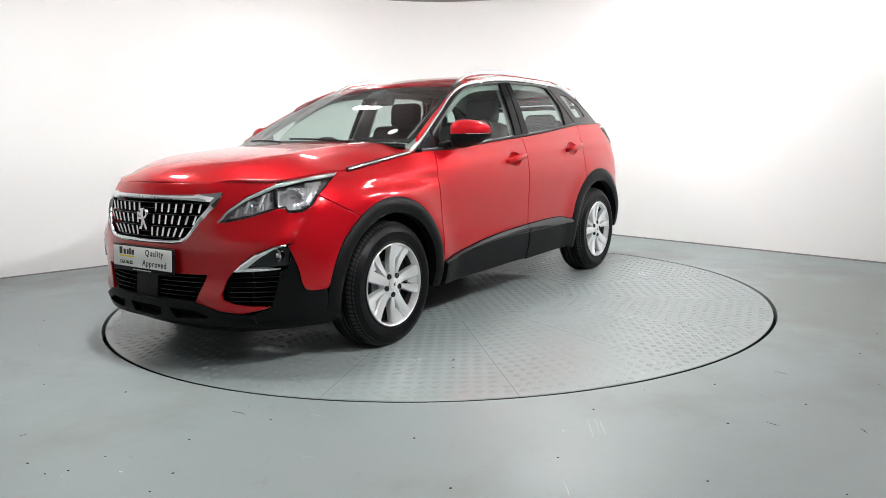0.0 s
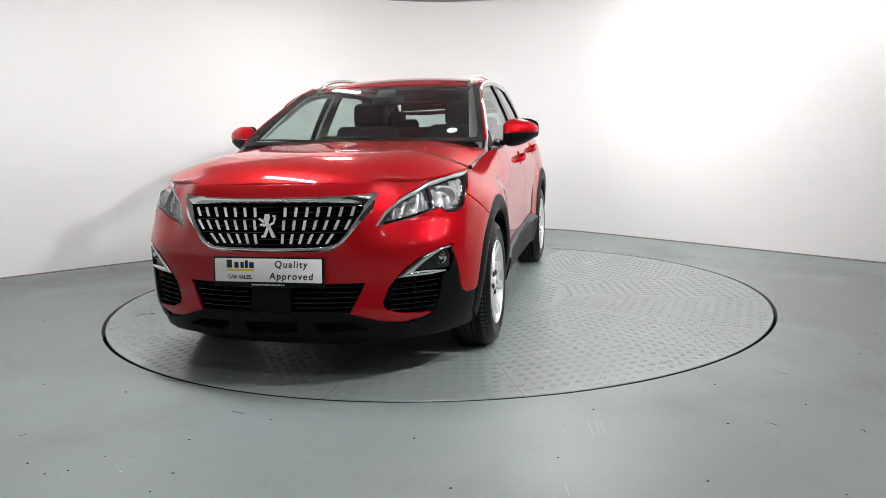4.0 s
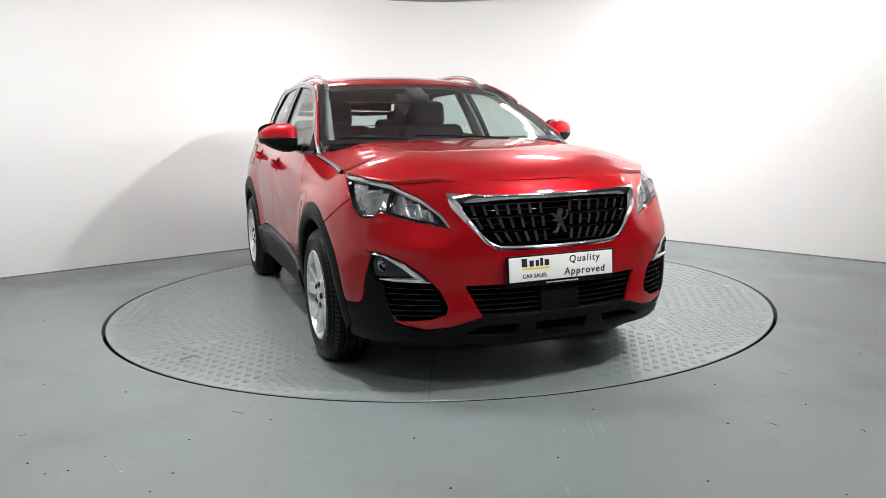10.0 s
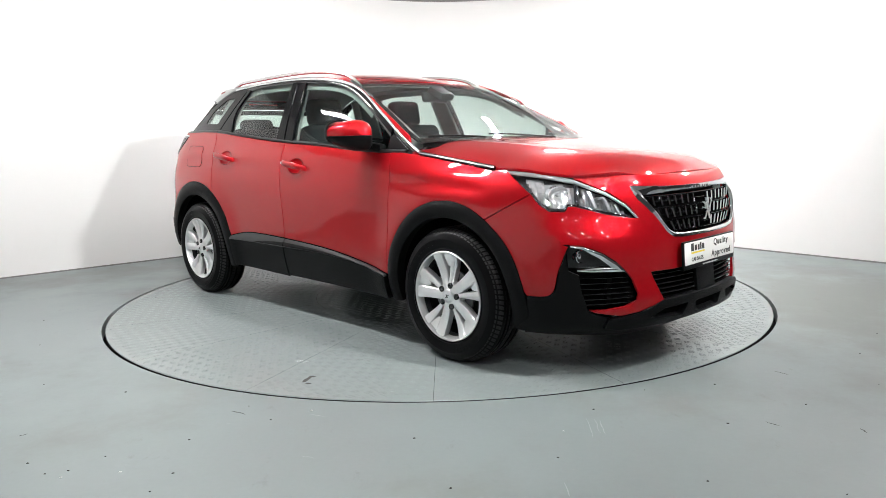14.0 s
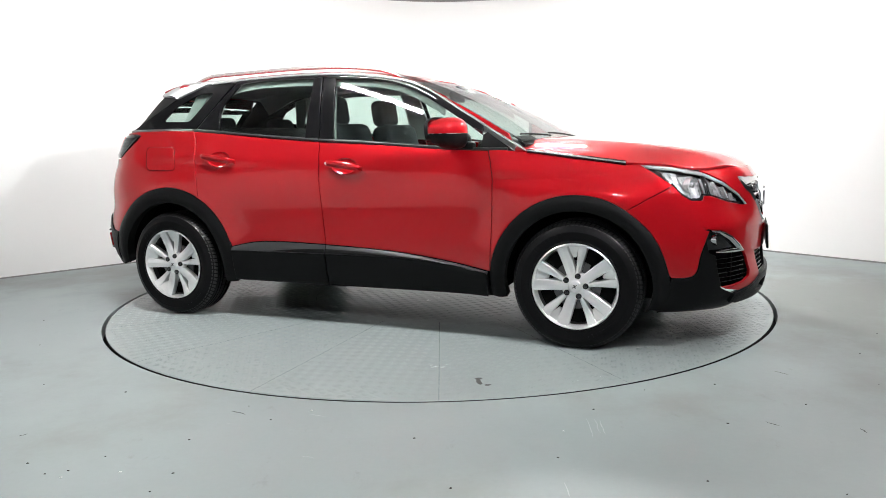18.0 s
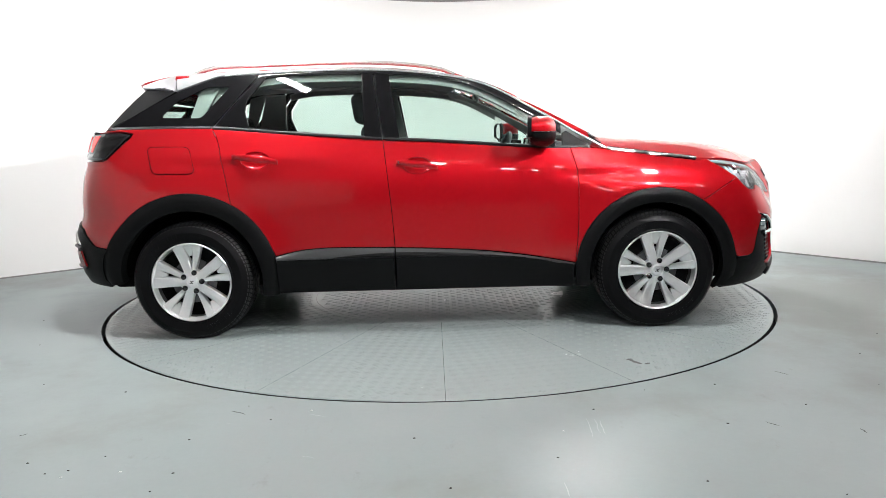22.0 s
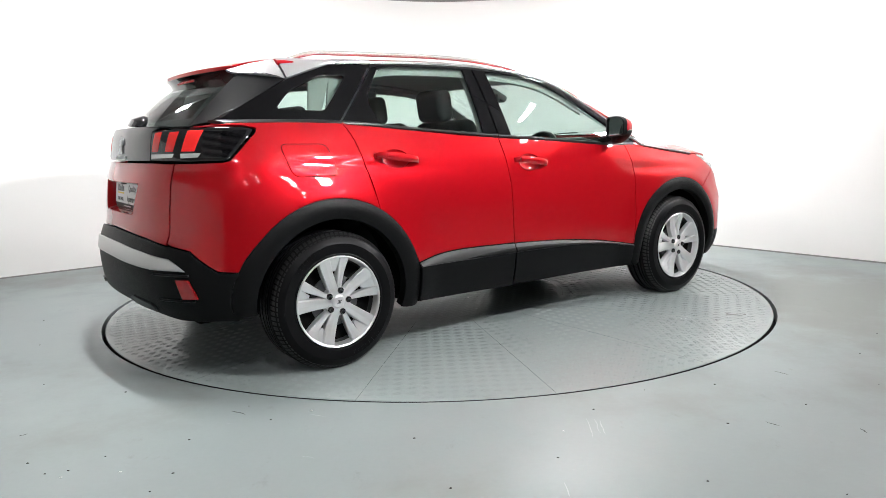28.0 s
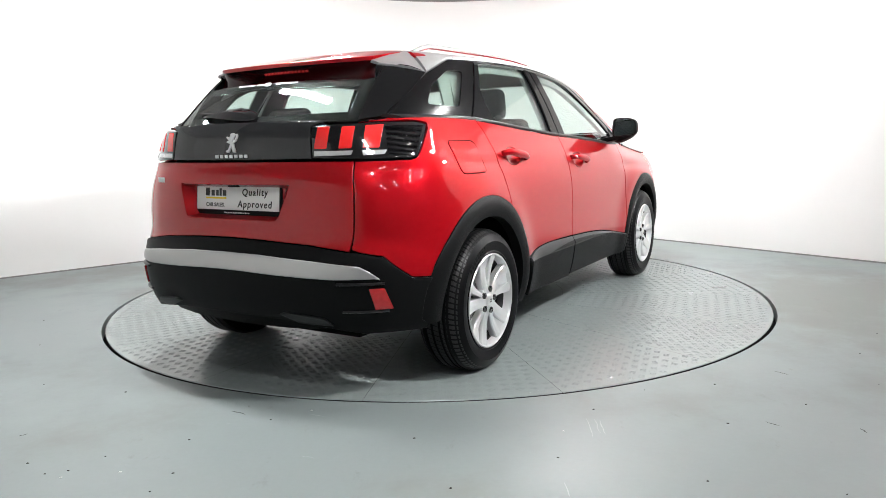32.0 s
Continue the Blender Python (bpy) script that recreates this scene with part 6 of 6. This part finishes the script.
def mirror(c, side):
    """Door mirror: red cap, black foot and lower shell, glass behind."""
    m = new("door_mirror")
    m.parent = c
    m["label"] = "red door mirror with a black foot"
    # cap: rounded shell lofted across from the car outwards
    def loft(z_lo, z_hi, name, mat_, grow=0.0):
        bm = bmesh.new()
        rings = []
        for i in range(15):
            t = i / 14
            y = 0.838 + 0.206 * t
            k = (1 - abs(2 * t - 1) ** 3.0) ** 0.5 if t not in (0, 1) else 0.12
            k = max(k, 0.25 if t < 0.5 else 0.12)
            cx = 0.700 - 0.100 * t
            top, bot = 1.243 - 0.050 * t * t - 0.02 * (1 - t) ** 2, 1.050 + 0.070 * t * t
            cz = (top + bot) / 2
            hz = (top - bot) / 2 * (0.5 + 0.5 * k)
            ring = []
            for j in range(20):
                a = 2 * math.pi * j / 20
                ca, sa = math.cos(a), math.sin(a)
                fx = 0.084 * k * (abs(ca) ** 0.7) * (1 if ca > 0 else -1)
                if ca < 0:
                    fx *= 0.75
                z = cz + hz * (abs(sa) ** 0.75) * (1 if sa > 0 else -1)
                z = min(max(z, z_lo), z_hi)
                ring.append(bm.verts.new((max(cx + fx * (1 + grow), 0.600 - 0.2 * (y - 0.95)), y * side, z)))
            rings.append(ring)
        for r, s in zip(rings, rings[1:]):
            for j in range(20):
                bm.faces.new((r[j], r[(j + 1) % 20], s[(j + 1) % 20], s[j]))
        bm.faces.new(rings[0])
        bm.faces.new(rings[-1])
        return part(name, bm, mat_, m)
    loft(1.142, 1.30, "cap", RED)
    loft(1.0, 1.140, "lower_shell", BLACK_PLASTIC, 0.02)
    bm = bmesh.new()
    box(bm, (0.09, 0.14, 0.035), pose(0.66, 0.855 * side, 1.088, 10 * side, 0, 0), 0.012)
    box(bm, (0.13, 0.05, 0.05), pose(0.70, 0.795 * side, 1.075, 0, 8, 0), 0.012)
    part("foot", bm, BLACK_PLASTIC, m, "black mirror foot")
    o = rounded([(-0.078, -0.056), (0.080, -0.044), (0.082, 0.036), (0.03, 0.058), (-0.072, 0.056)], 0.025)
    n = len(o)
    place = lambda x: pose(x, 0.952 * side, 1.162, 90, 0, -90 + 11.3 * side) @ Matrix.Diagonal((-side, 1, 1, 1))
    bm = bmesh.new()
    rows = [[bm.verts.new((p[0] * k, p[1] * k, h)) for p in o] for k, h in ((1.16, -0.01), (1.15, 0.012), (1.04, 0.014), (1.0, 0.002))]
    for p, q in zip(rows, rows[1:]):
        for i in range(n):
            bm.faces.new((p[i], p[(i + 1) % n], q[(i + 1) % n], q[i]))
    bmesh.ops.transform(bm, matrix=place(0.602), verts=bm.verts)
    part("mirror_bezel", bm, BLACK_PLASTIC, m, "black mirror bezel")
    bm = bmesh.new()
    bm.faces.new([bm.verts.new((p[0] * 1.01, p[1] * 1.01, 0.004)) for p in o])
    bmesh.ops.transform(bm, matrix=place(0.602), verts=bm.verts)
    part("mirror_glass", bm, MIRROR, m, "silvered mirror glass", smooth=False)


def seat(c, x, y, kind):
    s = new("seat")
    s.parent = c
    s["label"] = "dark cloth car seat"
    w = 0.50 if kind == "front" else 1.25
    bm = bmesh.new()
    box(bm, (0.52, w, 0.20), pose(x + 0.26, y, 0.62, 0, -6), 0.06, 4)
    part("cushion", bm, SEAT, s)
    bm = bmesh.new()
    box(bm, (0.16, w, 0.62), pose(x - 0.06, y, 0.92, 0, -14), 0.06, 4)
    part("backrest", bm, SEAT, s)
    heads = (0.0,) if kind == "front" else (-0.36, 0.36)
    for hy in heads:
        z = 1.31 if kind == "front" else 1.22
        bm = bmesh.new()
        box(bm, (0.11, 0.27, 0.19 if kind == "front" else 0.16), pose(x - 0.20, y + hy, z, 0, -8), 0.045, 4)
        part("headrest", bm, SEAT, s)
        for d in (-0.06, 0.06):
            tube("post", [(x - 0.15, y + hy + d, 1.18), (x - 0.19, y + hy + d, z)], 0.007, CHROME, s)


def cabin(c):
    # dashboard
    bm = bmesh.new()
    prof = [(1.06, 1.055), (0.95, 1.065), (0.80, 1.045), (0.68, 1.01), (0.60, 0.96), (0.58, 0.86), (0.66, 0.70), (1.06, 0.70)]
    L = [bm.verts.new((x, 0.70, z)) for x, z in prof]
    R = [bm.verts.new((x, -0.70, z)) for x, z in prof]
    for i in range(len(prof)):
        j = (i + 1) % len(prof)
        bm.faces.new((L[i], L[j], R[j], R[i]))
    bm.faces.new(L)
    bm.faces.new(R)
    d = part("dashboard", bm, TRIM, c, "dark soft-touch dashboard")
    bm = bmesh.new()
    box(bm, (0.22, 0.40, 0.07), pose(0.80, -0.37, 1.055, 0, 10), 0.03, 3)
    part("binnacle", bm, TRIM, d, "instrument hood")
    bm = bmesh.new()
    box(bm, (0.02, 0.24, 0.13), pose(0.70, 0.0, 1.045, 0, 8), 0.008)
    part("screen", bm, GLOSS_BLACK, d, "dark centre screen")
    # steering wheel on the right
    bm = bmesh.new()
    n, k = 36, 8
    m = pose(0.48, -0.37, 0.985, 0, -66, 0)
    rings = []
    for i in range(n):
        a = 2 * math.pi * i / n
        r = [bm.verts.new(m @ Vector(((0.165 + 0.016 * math.cos(b)) * math.cos(a), (0.178 + 0.016 * math.cos(b)) * math.sin(a), 0.016 * math.sin(b)))) for b in [2 * math.pi * q / k for q in range(k)]]
        rings.append(r)
    for i in range(n):
        for q in range(k):
            bm.faces.new((rings[i][q], rings[i][(q + 1) % k], rings[(i + 1) % n][(q + 1) % k], rings[(i + 1) % n][q]))
    box(bm, (0.10, 0.13, 0.04), m, 0.02)
    box(bm, (0.03, 0.30, 0.02), m, 0.008)
    part("steering_wheel", bm, TRIM, c, "dark steering wheel")
    seat(c, -0.17, 0.37, "front")
    seat(c, -0.17, -0.37, "front")
    seat(c, -1.10, 0.0, "rear")
    # headlining and pillars inside
    half = [(0.27, 0)] + curve([(0.22, 0.40), (0.18, 0.50)]) + [(x, 0.52) for x in (0.0, -0.5, -1.0, -1.4)] + [(-1.62, 0.46), (-1.66, 0.0)]
    full("headlining", roof, half, LINING, c, "dark grey headlining", lift=-0.035, depth=0.01)
    for side in (1, -1):
        for x0, x1, xt0, xt1 in ((-0.13, -0.32, -0.20, -0.34), (-1.07, -1.30, -1.03, -1.18)):
            panel("inner_pillar", house, [(x0, 1.12), (x1, 1.14), (xt1, 1.49), (xt0, 1.49)], LINING_D, c, "grey inner pillar trim", side=side, lift=-0.035, depth=0.02)
        gx = np.linspace(-1.0, 0.55, 20)
        strip("inner_frame", line_on(house, [(x, float(GLASS_TOP(x)) + 0.015) for x in gx], -0.03), line_on(house, [(x, float(GLASS_TOP(x)) - 0.028) for x in gx], -0.03), LINING_D, c, "grey inner door frame", side, 0.0, 0.012, 24)
        wx = np.linspace(0.20, 1.02, 12)
        A = line_on(screen, [(x, 0.530 + 0.190 * (x - 0.20)) for x in wx], -0.035)
        B = line_on(house, [(x, float(ROOF_LINE(x)) - 0.03) for x in wx], -0.045)
        strip("inner_pillar", A, B, LINING_D, c, "grey inner screen pillar", side, 0.0, 0.004, 16, out=(0, -1, -0.5))
        panel("door_card", belt, on_side([(0.85, 1.03), (-0.22, 1.09), (-1.2, 1.17), (-1.6, 1.17), (-1.6, 0.95), (0.85, 0.75)]), TRIM, c, "dark inner door trim", side=side, lift=-0.06, depth=0.01)
        panel("rear_lining", house, [(-1.31, 1.20), (-1.17, 1.49), (-1.19, 1.49), (-1.30, 1.46), (-1.36, 1.26)], LINING_D, c, "grey inner trim", side=side, lift=-0.03, depth=0.01)
    # mirror and sensor block inside the windscreen
    bm = bmesh.new()
    box(bm, (0.03, 0.23, 0.065), pose(0.36, 0.0, 1.385, 0, -10), 0.018, 3)
    box(bm, (0.14, 0.12, 0.05), pose(0.42, 0.0, 1.408, 0, 26), 0.015)
    part("inner_mirror", bm, TRIM, c, "dark rear-view mirror and sensor block")
    # parcel shelf
    bm = bmesh.new()
    box(bm, (0.62, 1.05, 0.03), pose(-1.55, 0, 1.13), 0.01)
    part("parcel_shelf", bm, TRIM, c, "dark parcel shelf")


def chassis(c):
    """Floor pan, wheel wells and dark sheets added inside the panels."""
    for name, size, at in (("floor_pan", (1.75, 1.62, 0.14), (0.0, 0.31)), ("engine_tray", (1.0, 1.10, 0.12), (1.45, 0.28)), ("boot_pan", (0.85, 1.10, 0.12), (-1.5, 0.31)), ("bulkhead", (0.04, 1.45, 0.6), (0.90, 0.72)),
                           ("engine_bay", (1.0, 0.95, 0.55), (1.45, 0.60)), ("front_carrier", (0.18, 1.25, 0.30), (2.0, 0.50)), ("boot_well", (0.95, 1.00, 0.50), (-1.55, 0.60)), ("rear_carrier", (0.12, 1.15, 0.50), (-1.96, 0.66))):
        bm = bmesh.new()
        box(bm, size, pose(at[0], 0, at[1]), 0.02)
        part(name, bm, DARK, c, "dark underbody")
    for side in (1, -1):
        for w, r in ((WF, 0.430), (WR, 0.440)):
            bm = bmesh.new()
            o = [(w + r * math.cos(a), WZ + r * math.sin(a)) for a in np.linspace(-0.02, math.pi + 0.02, 30)]
            A = [bm.verts.new((x, 0.835 * side, z)) for x, z in o]
            B = [bm.verts.new((x, 0.52 * side, z)) for x, z in o]
            for i in range(len(o) - 1):
                bm.faces.new((A[i], A[i + 1], B[i + 1], B[i]))
            bm.faces.new(B)
            part("wheel_well", bm, DARK, c, "black wheel arch liner")
        # dark backing added behind the seams of doors and wings, so the gaps stay dark
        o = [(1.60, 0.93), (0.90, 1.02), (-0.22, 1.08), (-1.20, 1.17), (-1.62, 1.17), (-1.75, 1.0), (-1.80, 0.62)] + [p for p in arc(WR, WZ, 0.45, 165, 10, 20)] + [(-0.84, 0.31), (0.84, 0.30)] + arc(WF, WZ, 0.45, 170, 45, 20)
        panel("panel_backing", belt, on_side(o), DARK, c, "dark sheet added behind the panel gaps", side=side, lift=-0.018, depth=0.004, gap=0.0, res=0.08)
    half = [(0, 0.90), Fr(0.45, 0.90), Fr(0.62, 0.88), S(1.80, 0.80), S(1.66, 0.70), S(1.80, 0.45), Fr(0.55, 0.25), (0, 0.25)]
    full("panel_backing", belt, half, DARK, c, "dark sheet added behind the panel gaps", lift=-0.075, depth=0.004)
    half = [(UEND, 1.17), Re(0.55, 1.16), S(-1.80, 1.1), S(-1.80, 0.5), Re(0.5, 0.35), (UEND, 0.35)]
    full("panel_backing", belt, half, DARK, c, "dark sheet added behind the panel gaps", lift=-0.085, depth=0.004)
    half = [(2.05, 0), (1.98, 0.50), (1.62, 0.72), (1.06, 0.74), (1.10, 0)]
    full("bonnet_liner", hood, half, DARK, c, "dark bonnet underside", lift=-0.03, depth=0.004)
    # suspension arms glimpsed below
    for x in (1.30, -1.30):
        tube("axle_arm", [(x, -0.72, 0.30), (x, 0.0, 0.26), (x, 0.72, 0.30)], 0.035, DARK, c, n=10)
    tube("exhaust_pipe", [(0.8, 0.15, 0.24), (-0.6, 0.15, 0.24), (-1.3, 0.25, 0.28), (-1.9, 0.45, 0.30)], 0.03, BRAKE, c, n=10)


def wheel(c, x, y, spin):
    w = new("wheel")
    w.parent = c
    w.matrix_basis = pose(x, y, HUB, 0, 0, 0 if y > 0 else 180)

    def rested(z):
        """The tyre gives a little where it stands on the plate."""
        return max(z, 0.0006 - HUB)
    w["label"] = "silver ten-spoke alloy wheel with black tyre"
    R = 0.3445
    bm = bmesh.new()
    prof = [(0.222, -0.012), (0.230, 0.003), (0.237, 0.006), (0.242, 0.003), (0.264, 0.009), (0.288, 0.010), (0.291, 0.008), (0.312, 0.001), (0.326, -0.012), (0.335, -0.026), (0.342, -0.042)]
    for g in (0.060, 0.085, 0.125, 0.160):
        prof += [(R, -g + 0.012), (R, -g), (R - 0.007, -g - 0.001), (R - 0.007, -g - 0.008), (R, -g - 0.009)]
    prof += [(R, -0.178), (0.342, -0.185), (0.330, -0.205), (0.30, -0.213), (0.24, -0.21), (0.214, -0.20)]
    lathe(bm, prof, 120)
    for v in bm.verts:
        v.co.z = rested(v.co.z)
    part("tyre", bm, RUBBER, w, "black road tyre with grooved tread")
    # tread: notched shoulders and siped ribs
    verts, faces = [], []
    n = 84
    ribs = [([(0.320, -0.005), (0.3365, -0.026), (0.3449, -0.052)], 0.66, 0.0), ([(0.3449, -0.182), (0.3365, -0.196), (0.322, -0.208)], 0.78, 0.3)]
    ribs += [([(0.3449, y0), (0.3449, y1)], 0.86, skew) for y0, y1, skew in ((-0.0705, -0.0835, 0.2), (-0.0955, -0.1235, 0.6), (-0.1355, -0.1585, 0.9))]
    for line, fill, skew in ribs:
        for k in range(n):
            i, m = len(verts), len(line)
            for e in (0.0, fill):
                for q, (rr, yy) in enumerate(line):
                    a = 2 * math.pi * (k + e + skew + 0.25 * q) / n
                    verts += [(rr * math.cos(a), yy, rested(rr * math.sin(a))), ((rr - 0.007) * math.cos(a), yy, rested((rr - 0.007) * math.sin(a)) + 0.002)]
            for q in range(m - 1):
                u, v = i + 2 * q, i + 2 * (m + q)
                faces += [(u, u + 2, v + 2, v), (u, u + 1, u + 3, u + 2), (v, v + 2, v + 3, v + 1)]
            faces += [(i, i + 2 * m, i + 2 * m + 1, i + 1)]
    mesh_ob("tread", verts, faces, TREAD, w, "siped tyre tread", smooth=False)["kind"] = "stuff"
    # raised marks on the sidewall, plain bars
    for a0 in (40, 220):
        for k in range(8):
            a = radians(a0 + 5.0 * k)
            bm = bmesh.new()
            box(bm, (0.022, 0.0015, 0.013), Matrix.Rotation(-a, 4, "Y") @ pose(0.275, 0.0105, 0), 0.0)
            part("sidewall_mark", bm, RUBBER, w)
    bm = bmesh.new()
    lathe(bm, [(0.228, -0.03), (0.2285, 0.004), (0.2245, 0.0075), (0.2195, 0.004), (0.216, -0.006), (0.211, -0.026), (0.209, -0.034), (0.228, -0.034), (0.228, -0.03)], 72)
    rim = part("rim", bm, ALLOY, w, "silver alloy rim")
    bm = bmesh.new()
    lathe(bm, [(0.2085, -0.0345), (0.205, -0.08), (0.205, -0.19), (0.228, -0.19), (0.228, -0.035)], 72)
    part("barrel", bm, BARREL, rim, "rim barrel, darkened for the shade behind the spokes")
    # five twin spokes: one broad, one slim, with a sunken web between them at the rim
    def spoke(a, r0, w0, w1, y0, y1, twist, name):
        bm = bmesh.new()
        rows = []
        for i in range(9):
            t = i / 8
            r = r0 + (0.2195 - r0) * t
            hw = w0 + (w1 - w0) * t
            y = y0 + (y1 - y0) * t - 0.010 * math.sin(math.pi * t)
            off = twist * t
            sec = [(-hw - 0.002, y - 0.034), (-hw, y - 0.004), (-hw * 0.90, y - 0.001), (0.0, y + 0.0008), (hw * 0.80, y - 0.002), (hw, y - 0.008), (hw + 0.002, y - 0.034)]
            rows.append([bm.verts.new(Matrix.Rotation(-a, 4, "Y") @ Vector((r, yy, ss + off))) for ss, yy in sec])
        for p, q in zip(rows, rows[1:]):
            for k in range(len(p) - 1):
                bm.faces.new((p[k], p[k + 1], q[k + 1], q[k]))
        bm.faces.new(rows[0])
        part(name, bm, ALLOY, rim, smooth=False)
    for k in range(5):
        a = radians(72 * k + spin)
        spoke(a, 0.040, 0.0235, 0.0325, -0.009, -0.001, 0.0, "spoke")
        spoke(a + radians(28.5), 0.066, 0.0105, 0.0255, -0.012, -0.001, 0.002, "spoke")
        # sunken triangular web joining the pair at the rim
        bm = bmesh.new()
        lo = Matrix.Rotation(-(a + radians(15.2)), 4, "Y")
        tri = [bm.verts.new(lo @ Vector(p)) for p in ((0.219, -0.012, -0.030), (0.219, -0.012, 0.034), (0.150, -0.030, 0.008), (0.150, -0.030, -0.006), (0.219, -0.045, -0.030), (0.219, -0.045, 0.034), (0.150, -0.050, 0.008), (0.150, -0.050, -0.006))]
        for f in ((0, 1, 2, 3), (4, 7, 6, 5), (3, 2, 6, 7), (1, 5, 6, 2), (0, 3, 7, 4)):
            bm.faces.new([tri[i] for i in f])
        part("web", bm, ALLOY, rim, smooth=False)
        b = a + radians(33)
        bm = bmesh.new()
        lathe(bm, [(0.0, -0.005), (0.0095, -0.003), (0.0150, -0.005), (0.0158, -0.008), (0.0165, -0.03)], 12, "y", Matrix.Rotation(-b, 4, "Y") @ pose(0.0555, 0.0, 0))
        part("wheel_bolt", bm, GLOSS_BLACK, rim, "black wheel bolt", smooth=False)
    bm = bmesh.new()
    lathe(bm, [(0.0, 0.0), (0.026, -0.001), (0.031, -0.004), (0.036, -0.010), (0.070, -0.014), (0.074, -0.022), (0.074, -0.06)], 40)
    part("hub", bm, ALLOY, rim, "silver hub")
    bm = bmesh.new()
    lathe(bm, [(0.0, 0.0010), (0.022, 0.0008), (0.0265, -0.001), (0.027, -0.006)], 32)
    part("centre_cap", bm, ALLOY, rim, "silver centre cap")
    bm = bmesh.new()
    for turn, ln in ((35, 0.028), (-50, 0.022), (90, 0.016)):
        box(bm, (ln, 0.0012, 0.0042), pose(0, 0.0016, 0) @ Matrix.Rotation(radians(turn + spin), 4, "Y"))
    part("cap_mark", bm, BRAKE, rim, "grey mark on the cap", smooth=False)
    # brake disc and calliper behind
    bm = bmesh.new()
    lathe(bm, [(0.05, -0.052), (0.128, -0.052), (0.128, -0.070), (0.05, -0.070)], 48)
    part("brake_disc", bm, BRAKE, w, "steel brake disc")
    bm = bmesh.new()
    box(bm, (0.075, 0.06, 0.13), Matrix.Rotation(radians(-155), 4, "Y") @ pose(0.135, -0.075, 0), 0.015)
    part("calliper", bm, DARK, w, "dark brake calliper")
    # added dark disc that stands in for the shade behind the spokes
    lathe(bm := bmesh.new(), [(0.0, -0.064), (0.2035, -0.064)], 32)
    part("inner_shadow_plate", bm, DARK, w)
    return w


def car():
    c = new("car")
    tagged(c, "red metallic five-door crossover with black lower trim, on the turntable", "car")
    chassis(c)
    body(c)
    tops(c)
    nose(c)
    tail(c)
    cabin(c)
    for side in (1, -1):
        mirror(c, side)
    for x in (WF, WR):
        for y in (0.882, -0.894):
            wheel(c, x, y, 23.5 if x > 0 and y > 0 else 0.0)
    return c


CAR = car()


# ---- what moves ----
def motions():
    """The turntable and the car on it turn slowly and steadily together."""
    turns = [-126.41, -114.89, -103.40, -91.93, -80.47, -69.00, -57.51, -46.00, -34.45, -22.88, -11.27, 0.37, 12.03, 23.69, 35.35, 47.00, 58.61]
    walk(TURNTABLE, [(2.0 * i, pose(0, 0, 0, 0, 0, a)) for i, a in enumerate(turns)])
    walk(CAR, [(2.0 * i, pose(0, 0, 0, 0, 0, a) @ pose(-0.0864, -0.2634, 0.001)) for i, a in enumerate(turns)])


motions()
